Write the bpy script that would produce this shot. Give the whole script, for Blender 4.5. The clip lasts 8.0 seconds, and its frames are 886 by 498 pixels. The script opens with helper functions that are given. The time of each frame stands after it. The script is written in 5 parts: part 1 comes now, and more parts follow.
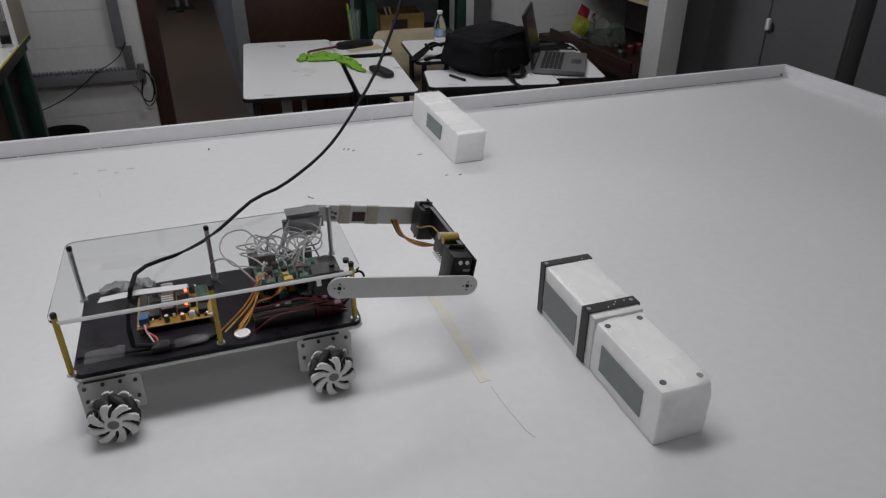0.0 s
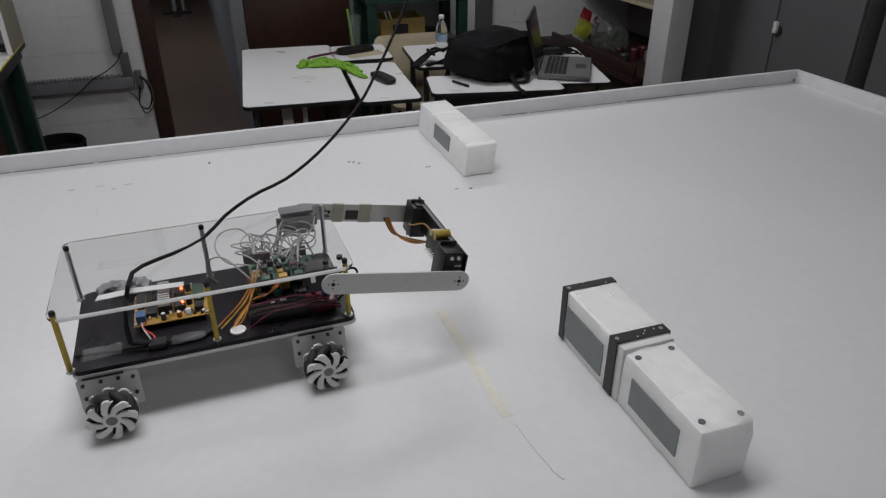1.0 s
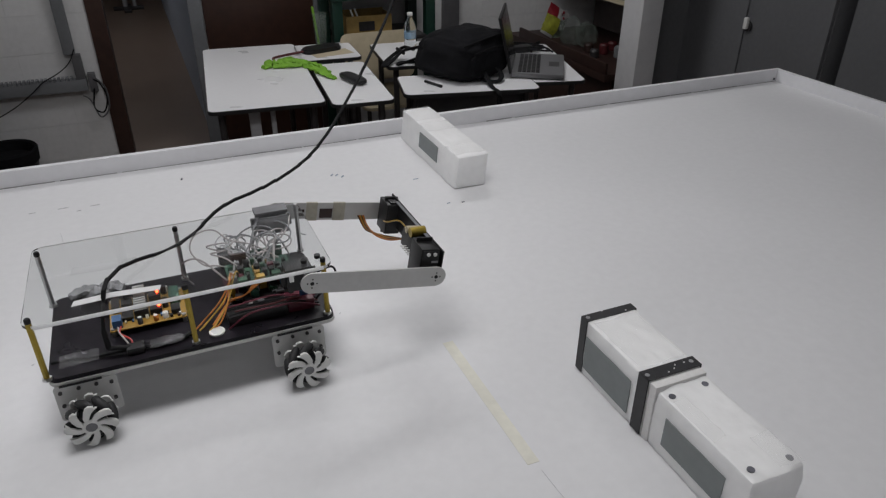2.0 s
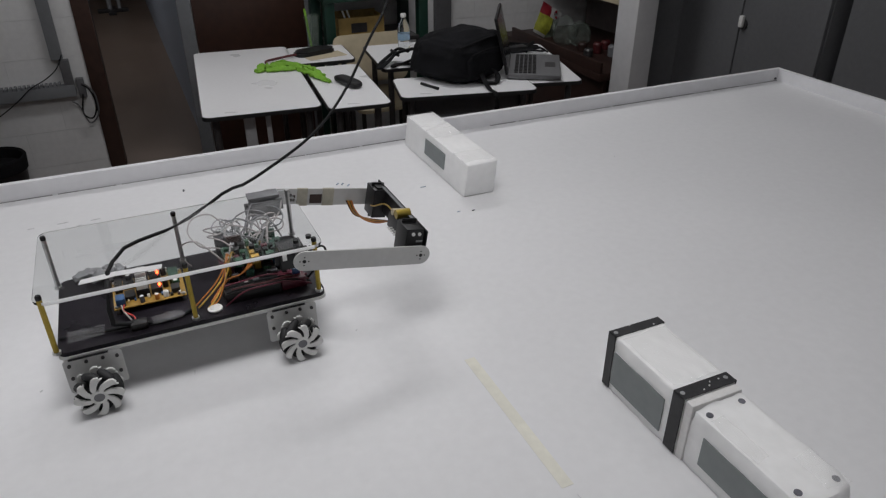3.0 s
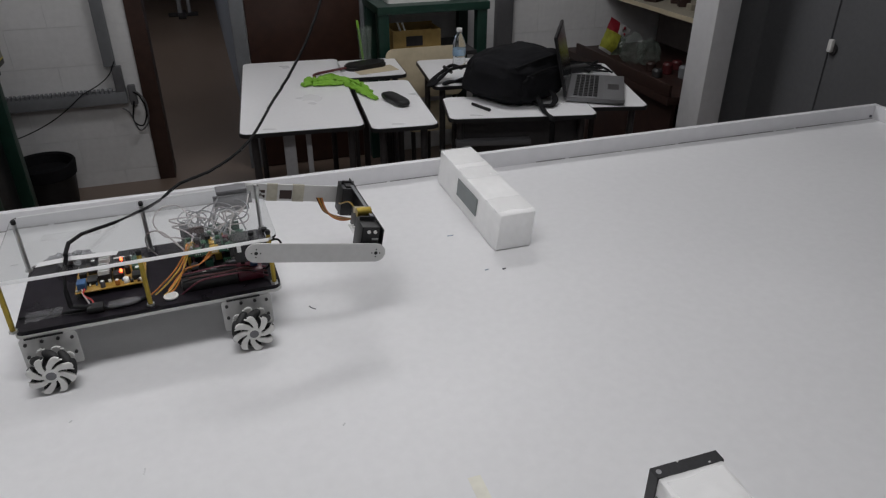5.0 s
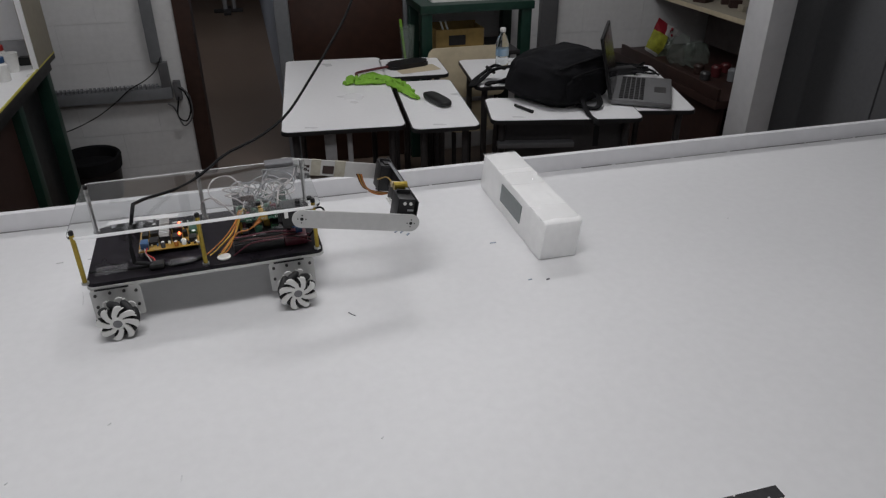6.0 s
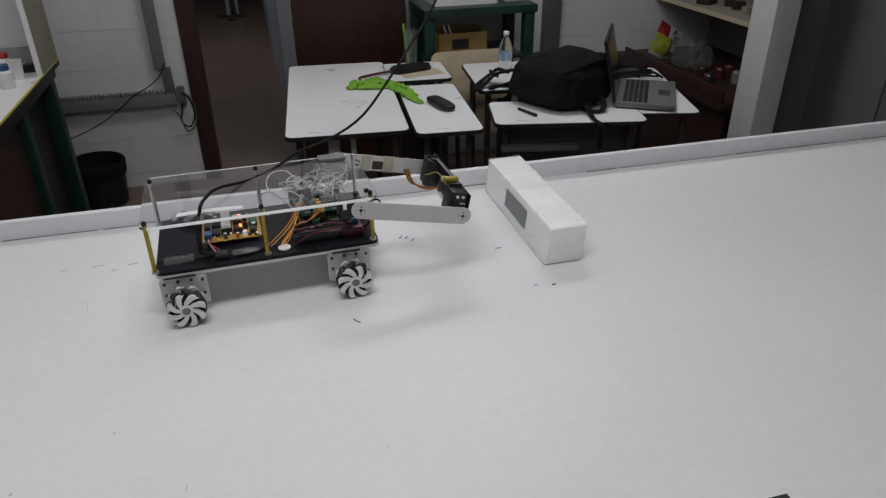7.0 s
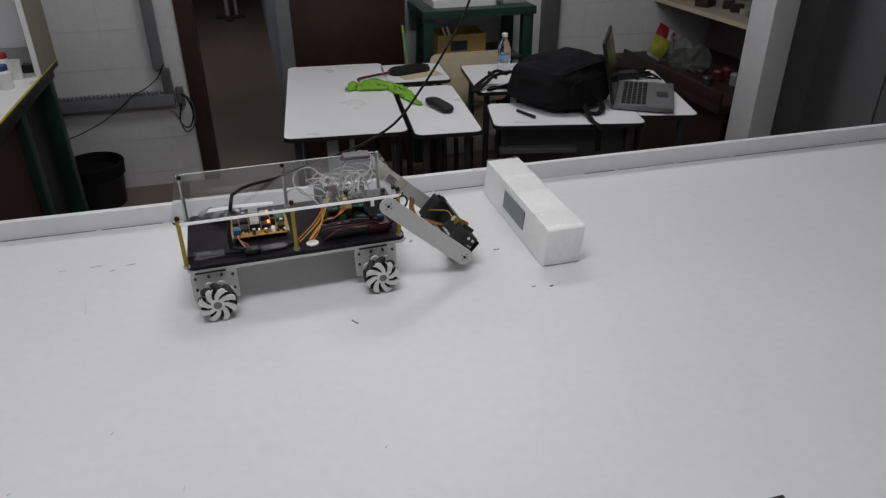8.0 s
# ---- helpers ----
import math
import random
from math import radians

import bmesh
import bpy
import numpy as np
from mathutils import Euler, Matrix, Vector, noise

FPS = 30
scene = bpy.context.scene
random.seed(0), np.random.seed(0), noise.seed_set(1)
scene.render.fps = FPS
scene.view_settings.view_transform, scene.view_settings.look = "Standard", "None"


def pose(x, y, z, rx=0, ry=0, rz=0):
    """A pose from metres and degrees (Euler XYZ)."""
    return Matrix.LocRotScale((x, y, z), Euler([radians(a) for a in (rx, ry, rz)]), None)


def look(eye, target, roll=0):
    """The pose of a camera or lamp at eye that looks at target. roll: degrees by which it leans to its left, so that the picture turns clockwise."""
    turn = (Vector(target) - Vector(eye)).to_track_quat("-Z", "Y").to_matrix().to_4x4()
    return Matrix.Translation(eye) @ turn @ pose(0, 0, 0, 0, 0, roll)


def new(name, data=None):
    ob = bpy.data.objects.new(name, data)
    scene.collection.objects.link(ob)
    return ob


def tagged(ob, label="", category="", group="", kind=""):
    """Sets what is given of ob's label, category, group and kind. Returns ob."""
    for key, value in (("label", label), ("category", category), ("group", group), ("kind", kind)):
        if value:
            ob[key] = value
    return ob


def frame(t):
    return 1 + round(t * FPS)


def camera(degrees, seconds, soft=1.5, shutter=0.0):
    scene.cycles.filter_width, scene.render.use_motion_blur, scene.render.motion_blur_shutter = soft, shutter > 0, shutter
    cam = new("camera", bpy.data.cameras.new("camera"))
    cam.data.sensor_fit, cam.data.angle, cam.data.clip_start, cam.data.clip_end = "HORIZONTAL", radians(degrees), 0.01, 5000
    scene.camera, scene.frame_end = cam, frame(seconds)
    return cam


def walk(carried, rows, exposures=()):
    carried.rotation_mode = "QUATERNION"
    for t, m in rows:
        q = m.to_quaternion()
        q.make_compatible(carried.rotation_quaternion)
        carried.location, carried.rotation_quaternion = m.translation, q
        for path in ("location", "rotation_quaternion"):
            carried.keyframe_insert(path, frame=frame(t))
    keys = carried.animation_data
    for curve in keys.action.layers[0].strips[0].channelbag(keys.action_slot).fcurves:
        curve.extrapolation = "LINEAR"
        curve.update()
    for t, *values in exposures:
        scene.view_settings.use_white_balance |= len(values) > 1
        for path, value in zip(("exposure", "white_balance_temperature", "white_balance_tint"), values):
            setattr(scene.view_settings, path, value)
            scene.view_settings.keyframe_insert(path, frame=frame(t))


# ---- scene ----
cam = camera(65.0, 8.0, soft=1.25)
PATH = [
    (0, (-0.448, -0.81, 0.622), (0.126, 0.842, -0.348), 0.2),
    (0.5, (-0.444, -0.785, 0.621), (0.132, 0.87, -0.344), 0.0),
    (1, (-0.452, -0.74, 0.624), (0.128, 0.912, -0.342), -0.1),
    (1.5, (-0.464, -0.678, 0.629), (0.169, 0.948, -0.348), 0.2),
    (3, (-0.512, -0.583, 0.642), (0.198, 1.003, -0.347), -0.1),
    (3.5, (-0.486, -0.55, 0.64), (0.203, 1.043, -0.354), 0.5),
    (4, (-0.433, -0.498, 0.64), (0.211, 1.126, -0.333), 0.2),
    (5.5, (-0.363, -0.387, 0.634), (0.144, 1.283, -0.344), 0.1),
    (6, (-0.373, -0.376, 0.637), (0.084, 1.308, -0.342), -0.1),
    (6.5, (-0.372, -0.367, 0.635), (0.06, 1.327, -0.336), -0.6),
    (7, (-0.373, -0.369, 0.638), (0.074, 1.321, -0.332), -0.6),
    (7.5, (-0.373, -0.372, 0.64), (0.083, 1.316, -0.33), -0.3),
    (8, (-0.373, -0.371, 0.639), (0.079, 1.32, -0.328), -0.4),
]
walk(cam, [(t, look(eye, aim, lean)) for t, eye, aim, lean in PATH])

# ---------------------------------------------------------------- light
FLOOR = -0.90
CEIL = 1.85
world = bpy.data.worlds.new("world")
scene.world = world
world.use_nodes = True
world.node_tree.nodes["Background"].inputs[0].default_value = (0.75, 0.82, 1.0, 1)
world.node_tree.nodes["Background"].inputs[1].default_value = 0.18
scene.view_settings.exposure = 0.0


def tube_lamp(x, y, energy, sx, sy):
    lamp = bpy.data.lights.new("unseen_tube_light", "AREA")
    lamp.shape, lamp.size, lamp.size_y = "RECTANGLE", sx, sy
    lamp.energy = energy
    lamp.color = (0.985, 0.975, 0.99)
    ob = new("unseen_tube_light", lamp)
    ob.matrix_world = pose(x, y, CEIL - 0.09)
    return ob


# first and last are inferred lamps; the four between are added fill
LAMPS = ((-0.42, 0.27, 14.2), (1.2, 1.2, 0.6), (0.6, -1.5, 2.3), (0.50, 2.25, 15.0), (-1.6, 2.18, 5.0), (-0.68, 6.2, 10.0))
for lx, ly, watts in LAMPS:
    tube_lamp(lx, ly, watts, 0.8 if ly > 6 else 1.2, 0.4)

# ---------------------------------------------------------------- materials


def material(name, colour, rough=0.5, metal=0.0, vary=0.08, grain=40.0, blot=3.0, bump=0.0, coat=0.0, by_object=0.0, rough_vary=0.1, shine=0.5):
    """A surface with fine grain and broad blotches in its colour, its gloss and its relief."""
    m = bpy.data.materials.new(name)
    m.use_nodes = True
    nt = m.node_tree
    bsdf = nt.nodes["Principled BSDF"]
    bsdf.inputs["Metallic"].default_value = metal
    bsdf.inputs["Coat Weight"].default_value = coat
    bsdf.inputs["Specular IOR Level"].default_value = shine
    coord = nt.nodes.new("ShaderNodeTexCoord")
    fine = nt.nodes.new("ShaderNodeTexNoise")
    fine.inputs["Scale"].default_value, fine.inputs["Detail"].default_value = grain, 6
    broad = nt.nodes.new("ShaderNodeTexNoise")
    broad.inputs["Scale"].default_value, broad.inputs["Detail"].default_value = blot, 3
    for n in (fine, broad):
        nt.links.new(coord.outputs["Object"], n.inputs["Vector"])
    mix = nt.nodes.new("ShaderNodeMath")
    mix.operation = "MULTIPLY_ADD"
    nt.links.new(fine.outputs["Fac"], mix.inputs[0])
    mix.inputs[1].default_value = 0.5
    half = nt.nodes.new("ShaderNodeMath")
    half.operation = "MULTIPLY"
    nt.links.new(broad.outputs["Fac"], half.inputs[0])
    half.inputs[1].default_value = 0.5
    nt.links.new(half.outputs[0], mix.inputs[2])
    value = mix.outputs[0]
    if by_object:
        info = nt.nodes.new("ShaderNodeObjectInfo")
        ad = nt.nodes.new("ShaderNodeMath")
        ad.operation = "MULTIPLY_ADD"
        nt.links.new(info.outputs["Random"], ad.inputs[0])
        ad.inputs[1].default_value = by_object
        nt.links.new(value, ad.inputs[2])
        value = ad.outputs[0]
    ramp = nt.nodes.new("ShaderNodeValToRGB")
    lo = [max(0.0, c * (1 - vary)) for c in colour]
    hi = [min(1.0, c * (1 + vary)) for c in colour]
    ramp.color_ramp.elements[0].position, ramp.color_ramp.elements[1].position = 0.35, 0.65
    ramp.color_ramp.elements[0].color = (*lo, 1)
    ramp.color_ramp.elements[1].color = (*hi, 1)
    nt.links.new(value, ramp.inputs[0])
    nt.links.new(ramp.outputs[0], bsdf.inputs["Base Color"])
    rr = nt.nodes.new("ShaderNodeMapRange")
    rr.inputs["To Min"].default_value, rr.inputs["To Max"].default_value = max(0.02, rough - rough_vary), min(1, rough + rough_vary)
    nt.links.new(broad.outputs["Fac"], rr.inputs["Value"])
    nt.links.new(rr.outputs[0], bsdf.inputs["Roughness"])
    if bump:
        b = nt.nodes.new("ShaderNodeBump")
        b.inputs["Strength"].default_value, b.inputs["Distance"].default_value = bump, 0.002
        nt.links.new(fine.outputs["Fac"], b.inputs["Height"])
        nt.links.new(b.outputs[0], bsdf.inputs["Normal"])
    return m


def glow(name, colour, strength):
    m = bpy.data.materials.new(name)
    m.use_nodes = True
    b = m.node_tree.nodes["Principled BSDF"]
    b.inputs["Base Color"].default_value = (*colour, 1)
    b.inputs["Emission Color"].default_value = (*colour, 1)
    b.inputs["Emission Strength"].default_value = strength
    return m


def clear(name, tint=(1, 1, 1), rough=0.02, ior=1.49):
    m = bpy.data.materials.new(name)
    m.use_nodes = True
    b = m.node_tree.nodes["Principled BSDF"]
    b.inputs["Base Color"].default_value = (*tint, 1)
    b.inputs["Transmission Weight"].default_value = 1.0
    b.inputs["Roughness"].default_value = rough
    b.inputs["IOR"].default_value = ior
    return m


def film(name, colour, alpha, rough=0.3):
    m = bpy.data.materials.new(name)
    m.use_nodes = True
    b = m.node_tree.nodes["Principled BSDF"]
    b.inputs["Base Color"].default_value = (*colour, 1)
    b.inputs["Alpha"].default_value = alpha
    b.inputs["Roughness"].default_value = rough
    return m


M_FIELD = material("white_painted_board", (0.74, 0.74, 0.75), 0.45, vary=0.03, grain=60, blot=2.2, bump=0.04)
M_RIM = material("white_rim_paint", (0.72, 0.72, 0.74), 0.5, vary=0.04, grain=45, blot=5, bump=0.06)
M_FOAM = material("wrapped_white_foam", (0.90, 0.90, 0.895), 0.36, vary=0.04, grain=55, blot=14, bump=0.5, coat=0.2)
foam_skin = M_FOAM.node_tree.nodes["Principled BSDF"]
foam_skin.inputs["Subsurface Weight"].default_value = 0.5
foam_skin.inputs["Subsurface Radius"].default_value = (1.0, 1.0, 1.0)
foam_skin.inputs["Subsurface Scale"].default_value = 0.03
M_FOAM_RAW = material("raw_white_foam", (0.74, 0.73, 0.72), 0.75, vary=0.06, grain=220, blot=20, bump=0.35)
M_BTAPE = material("black_tape", (0.020, 0.020, 0.022), 0.5, vary=0.35, grain=240, blot=60, bump=0.1)
M_GREY = material("grey_label", (0.22, 0.24, 0.24), 0.55, vary=0.07, grain=60, blot=18)
M_YTAPE = material("masking_tape", (0.75, 0.735, 0.65), 0.6, vary=0.07, grain=70, blot=12)
M_SEAM = material("dark_seam", (0.28, 0.275, 0.27), 0.8, vary=0.5, grain=120, blot=12)
M_MARK = material("ink_mark", (0.12, 0.12, 0.14), 0.7, vary=0.3, grain=200, blot=90)
M_GREYMARK = material("faint_grey_mark", (0.63, 0.63, 0.64), 0.7, vary=0.2, grain=200, blot=90)
M_BLUEMARK = material("blue_ink_mark", (0.34, 0.40, 0.48), 0.7, vary=0.3, grain=200, blot=90)
M_WALL = material("white_block_paint", (0.62, 0.62, 0.62), 0.6, vary=0.06, grain=35, blot=1.6, bump=0.25, by_object=0.05)
M_MORTAR = material("mortar_paint", (0.60, 0.60, 0.60), 0.8, vary=0.08, grain=60, blot=3, bump=0.3)
M_PLASTER = material("white_plaster", (0.6, 0.6, 0.61), 0.6, vary=0.05, grain=30, blot=2, bump=0.15)
M_BLUEWALL = material("bluish_wall_paint", (0.36, 0.40, 0.46), 0.6, vary=0.06, grain=30, blot=2, bump=0.15)
M_CEIL = material("ceiling_paint", (0.55, 0.55, 0.55), 0.8, vary=0.04, grain=30, blot=2)
M_FLOOR = material("brown_terrazzo", (0.17, 0.125, 0.098), 0.35, vary=0.12, grain=120, blot=1.5, bump=0.04)
M_DOOR = material("dark_brown_wood", (0.034, 0.014, 0.009), 0.45, vary=0.3, grain=22, blot=3, bump=0.1)
M_JAMB = material("dark_door_frame", (0.038, 0.018, 0.013), 0.5, vary=0.25, grain=30, blot=4, bump=0.1)
M_DUCT = material("grey_cable_duct", (0.165, 0.172, 0.182), 0.5, vary=0.08, grain=40, blot=6)
M_DUCT_DARK = material("dark_grey_duct", (0.1, 0.1, 0.105), 0.5, vary=0.1, grain=40, blot=6)
M_LOCK = material("dark_grey_steel_paint", (0.135, 0.138, 0.144), 0.4, vary=0.08, grain=50, blot=2.5, bump=0.03)
M_DESK = material("white_laminate", (0.78, 0.78, 0.79), 0.3, vary=0.025, grain=60, blot=4)
M_EDGE = material("black_edge_band", (0.015, 0.015, 0.016), 0.45, vary=0.2, grain=60, blot=8)
M_LEG = material("dark_steel_tube", (0.035, 0.033, 0.034), 0.4, vary=0.2, grain=60, blot=8)
M_LEG_GREY = material("grey_steel_tube", (0.35, 0.35, 0.36), 0.4, vary=0.1, grain=60, blot=8)
M_GREEN = material("green_bench_paint", (0.006, 0.030, 0.020), 0.4, vary=0.2, grain=40, blot=6, bump=0.05)
M_CREAM = material("cream_plastic", (0.5, 0.43, 0.3), 0.5, vary=0.08, grain=40, blot=6)
M_CARD = material("ochre_carton", (0.36, 0.24, 0.08), 0.7, vary=0.15, grain=40, blot=9)
M_BAG = material("black_nylon", (0.009, 0.009, 0.0105), 0.9, vary=0.4, grain=260, blot=14, bump=0.5, shine=0.15)
M_STRAP = material("black_webbing", (0.007, 0.007, 0.008), 0.85, vary=0.3, grain=300, blot=20, bump=0.4, shine=0.2)
M_BLACK = material("black_plastic", (0.011, 0.011, 0.012), 0.42, vary=0.25, grain=90, blot=25, shine=0.35)
M_RUBBER = material("black_rubber", (0.013, 0.013, 0.014), 0.65, vary=0.25, grain=120, blot=30, bump=0.15)
M_WPLAS = material("white_plastic", (0.72, 0.72, 0.70), 0.4, vary=0.06, grain=90, blot=25)
M_DECK = material("black_acrylic_deck", (0.011, 0.0095, 0.0125), 0.3, vary=0.35, grain=60, blot=18, shine=0.12)
M_ALU = material("brushed_aluminium", (0.62, 0.62, 0.62), 0.42, metal=0.85, vary=0.06, grain=160, blot=25, bump=0.05)
M_ALUW = material("matt_aluminium_sheet", (0.56, 0.56, 0.55), 0.5, metal=0.25, vary=0.05, grain=120, blot=18, bump=0.04)
M_STEEL = material("zinc_steel", (0.5, 0.5, 0.5), 0.35, metal=1, vary=0.08, grain=120, blot=30)
M_BRASS = material("brass_standoff", (0.34, 0.25, 0.045), 0.35, metal=0.8, vary=0.12, grain=120, blot=30)
M_PCB_Y = material("ochre_circuit_board", (0.26, 0.15, 0.022), 0.4, vary=0.15, grain=200, blot=60)
M_PCB_G = material("green_circuit_board", (0.018, 0.06, 0.04), 0.4, vary=0.25, grain=250, blot=70)
M_PCB_R = material("dark_red_circuit_board", (0.075, 0.008, 0.018), 0.4, vary=0.25, grain=250, blot=70)
M_BLUE = material("blue_plastic", (0.025, 0.075, 0.18), 0.4, vary=0.15, grain=100, blot=30)
M_GREENP = material("green_plastic", (0.018, 0.07, 0.035), 0.4, vary=0.15, grain=100, blot=30)
M_RED = material("red_plastic", (0.42, 0.03, 0.025), 0.4, vary=0.15, grain=100, blot=30)
M_WIRE_W = material("grey_white_wire", (0.33, 0.305, 0.30), 0.45, vary=0.1, grain=90, blot=30)
M_WIRE_O = material("orange_wire", (0.34, 0.115, 0.016), 0.45, vary=0.12, grain=90, blot=30)
M_WIRE_Y = material("yellow_wire", (0.34, 0.21, 0.03), 0.45, vary=0.12, grain=90, blot=30)
M_CORD = material("black_cord", (0.006, 0.006, 0.007), 0.6, vary=0.2, grain=90, blot=30, shine=0.2)
M_SERVO_G = material("grey_servo_case", (0.17, 0.17, 0.18), 0.45, vary=0.1, grain=90, blot=25)
M_SERVO_D = material("dark_grey_servo_case", (0.06, 0.06, 0.065), 0.5, vary=0.12, grain=90, blot=25)
M_LIME = material("lime_green_cloth", (0.17, 0.37, 0.03), 0.8, vary=0.2, grain=160, blot=25, bump=0.3)
M_YELLOW_EDGE = material("yellow_edge_band", (0.55, 0.5, 0.08), 0.5, vary=0.1, grain=60, blot=9)
M_BEIGE = material("beige_board", (0.28, 0.255, 0.20), 0.6, vary=0.08, grain=40, blot=5)
M_BROWN = material("reddish_brown_board", (0.030, 0.013, 0.010), 0.55, vary=0.25, grain=30, blot=5, bump=0.1)
M_SILVER = material("silver_laptop_plastic", (0.16, 0.16, 0.165), 0.4, metal=0.2, vary=0.06, grain=90, blot=12)
M_SCREEN = material("dark_screen", (0.01, 0.01, 0.012), 0.15, vary=0.1, grain=20, blot=3)
M_LED = glow("red_orange_led", (1.0, 0.08, 0.02), 9)
M_ACRYL = clear("clear_acrylic", (0.97, 0.985, 0.98))
M_ACRYL_EDGE = material("frosted_acrylic_edge", (0.92, 0.93, 0.93), 0.5, vary=0.04, grain=120, blot=20)
M_WRAP = film("clear_shrink_wrap", (0.95, 0.95, 0.95), 0.20, 0.12)
M_DIMRED = material("dull_red_plastic", (0.075, 0.010, 0.012), 0.5, vary=0.3, grain=60, blot=20)
M_LINKTAPE = material("aged_beige_tape", (0.42, 0.395, 0.32), 0.6, vary=0.15, grain=120, blot=40)
M_BACKBOARD = material("brown_grey_board", (0.15, 0.125, 0.118), 0.6, vary=0.15, grain=30, blot=4, bump=0.1)
M_PET = clear("clear_bottle_plastic", (0.93, 0.96, 0.98), 0.05, 1.3)
M_TAPE_CLEAR = film("clear_tape", (0.5, 0.5, 0.52), 0.06, 0.12)
M_BAGGY = film("clear_plastic_bag", (0.20, 0.24, 0.21), 0.20, 0.2)
M_TAPE_W = material("white_cloth_tape", (0.72, 0.72, 0.72), 0.6, vary=0.05, grain=150, blot=30)
M_TUBE = glow("lamp_tube", (0.95, 0.97, 1.0), 2.5)

# ---------------------------------------------------------------- mesh helpers


def box(bm, lo, hi, bev=0.0, m=None):
    c = [(a + b) / 2 for a, b in zip(lo, hi)]
    s = [abs(b - a) for a, b in zip(lo, hi)]
    mat = Matrix.Translation(c) @ Matrix.Diagonal((*s, 1))
    if m is not None:
        mat = m @ mat
    got = bmesh.ops.create_cube(bm, size=1.0, matrix=mat)
    if bev:
        edges = {e for v in got["verts"] for e in v.link_edges}
        bmesh.ops.bevel(bm, geom=list(edges), offset=bev, segments=2, profile=0.6, affect="EDGES")
    return bm


def rod(bm, a, b, r, seg=14, r2=None):
    a, b = Vector(a), Vector(b)
    d = b - a
    rot = d.to_track_quat("Z", "Y").to_matrix().to_4x4()
    bmesh.ops.create_cone(bm, cap_ends=True, segments=seg, radius1=r, radius2=r if r2 is None else r2, depth=d.length,
                          matrix=Matrix.Translation((a + b) / 2) @ rot)
    return bm


def spline(points, n=6):
    """Points along a smooth curve through the given ones."""
    p = [Vector(q) for q in points]
    p = [2 * p[0] - p[1]] + p + [2 * p[-1] - p[-2]]
    out = []
    for i in range(1, len(p) - 2):
        for k in range(n):
            u = k / n
            a, b, c, d = p[i - 1], p[i], p[i + 1], p[i + 2]
            out.append(0.5 * (2 * b + (c - a) * u + (2 * a - 5 * b + 4 * c - d) * u * u + (3 * b - a - 3 * c + d) * u ** 3))
    out.append(p[-2])
    return out


def hose(bm, points, r, seg=8, n=6, flat=1.0):
    """A round cord along a smooth curve."""
    pts = spline(points, n) if n else [Vector(q) for q in points]
    rings = []
    up = Vector((0.13, 0.21, 1)).normalized()
    for i, q in enumerate(pts):
        d = (pts[min(i + 1, len(pts) - 1)] - pts[max(i - 1, 0)]).normalized()
        u = d.cross(up)
        u = u.normalized() if u.length > 1e-4 else Vector((1, 0, 0))
        v = d.cross(u).normalized()
        rings.append([bm.verts.new(q + r * (math.cos(a) * u * flat + math.sin(a) * v)) for a in (2 * math.pi * k / seg for k in range(seg))])
    for r0, r1 in zip(rings, rings[1:]):
        for k in range(seg):
            bm.faces.new((r0[k], r0[(k + 1) % seg], r1[(k + 1) % seg], r1[k]))
    bm.faces.new(rings[0][::-1])
    bm.faces.new(rings[-1])
    return bm


def outline(x0, x1, y0, y1, r, n=6):
    pts = []
    for cx, cy, a0 in ((x1 - r, y1 - r, 0), (x0 + r, y1 - r, 90), (x0 + r, y0 + r, 180), (x1 - r, y0 + r, 270)):
        pts += [(cx + r * math.cos(radians(a0 + 90 * k / n)), cy + r * math.sin(radians(a0 + 90 * k / n))) for k in range(n + 1)]
    return pts


def prism(bm, pts, z0, z1, m=None, bev=0.0):
    """A flat outline given thickness from z0 to z1."""
    m = m or Matrix()
    lo = [bm.verts.new(m @ Vector((x, y, z0))) for x, y in pts]
    hi = [bm.verts.new(m @ Vector((x, y, z1))) for x, y in pts]
    bm.faces.new(lo[::-1])
    top = bm.faces.new(hi)
    n = len(pts)
    for k in range(n):
        bm.faces.new((lo[k], lo[(k + 1) % n], hi[(k + 1) % n], hi[k]))
    if bev:
        bmesh.ops.bevel(bm, geom=list(top.edges), offset=bev, segments=2, affect="EDGES")
    return bm


def lathe(bm, profile, seg=20, m=None):
    """A turned shape: profile of (radius, height)."""
    m = m or Matrix()
    rings = [[bm.verts.new(m @ Vector((r * math.cos(2 * math.pi * k / seg), r * math.sin(2 * math.pi * k / seg), z))) for k in range(seg)] for r, z in profile]
    for a, b in zip(rings, rings[1:]):
        for k in range(seg):
            bm.faces.new((a[k], a[(k + 1) % seg], b[(k + 1) % seg], b[k]))
    bm.faces.new(rings[0][::-1])
    bm.faces.new(rings[-1])
    return bm


def mesh_of(name, bm, mats, smooth=40):
    bmesh.ops.recalc_face_normals(bm, faces=bm.faces)
    me = bpy.data.meshes.new(name)
    bm.to_mesh(me)
    bm.free()
    for m in (mats if isinstance(mats, (list, tuple)) else [mats]):
        me.materials.append(m)
    if smooth:
        me.shade_smooth()
        me.set_sharp_from_angle(angle=radians(smooth))
    return me


def part(name, bm, mat, parent=None, label="", at=None, smooth=40):
    ob = new(name, mesh_of(name, bm, mat, smooth))
    if parent is not None:
        ob.parent = parent
    if at is not None:
        ob.matrix_basis = at
    if label:
        ob["label"] = label
    return ob


def thing(name, at, label, category, group=""):
    ob = new(name)
    ob.empty_display_size = 0.05
    ob.matrix_basis = at
    return tagged(ob, label, category, group)


def B():
    return bmesh.new()


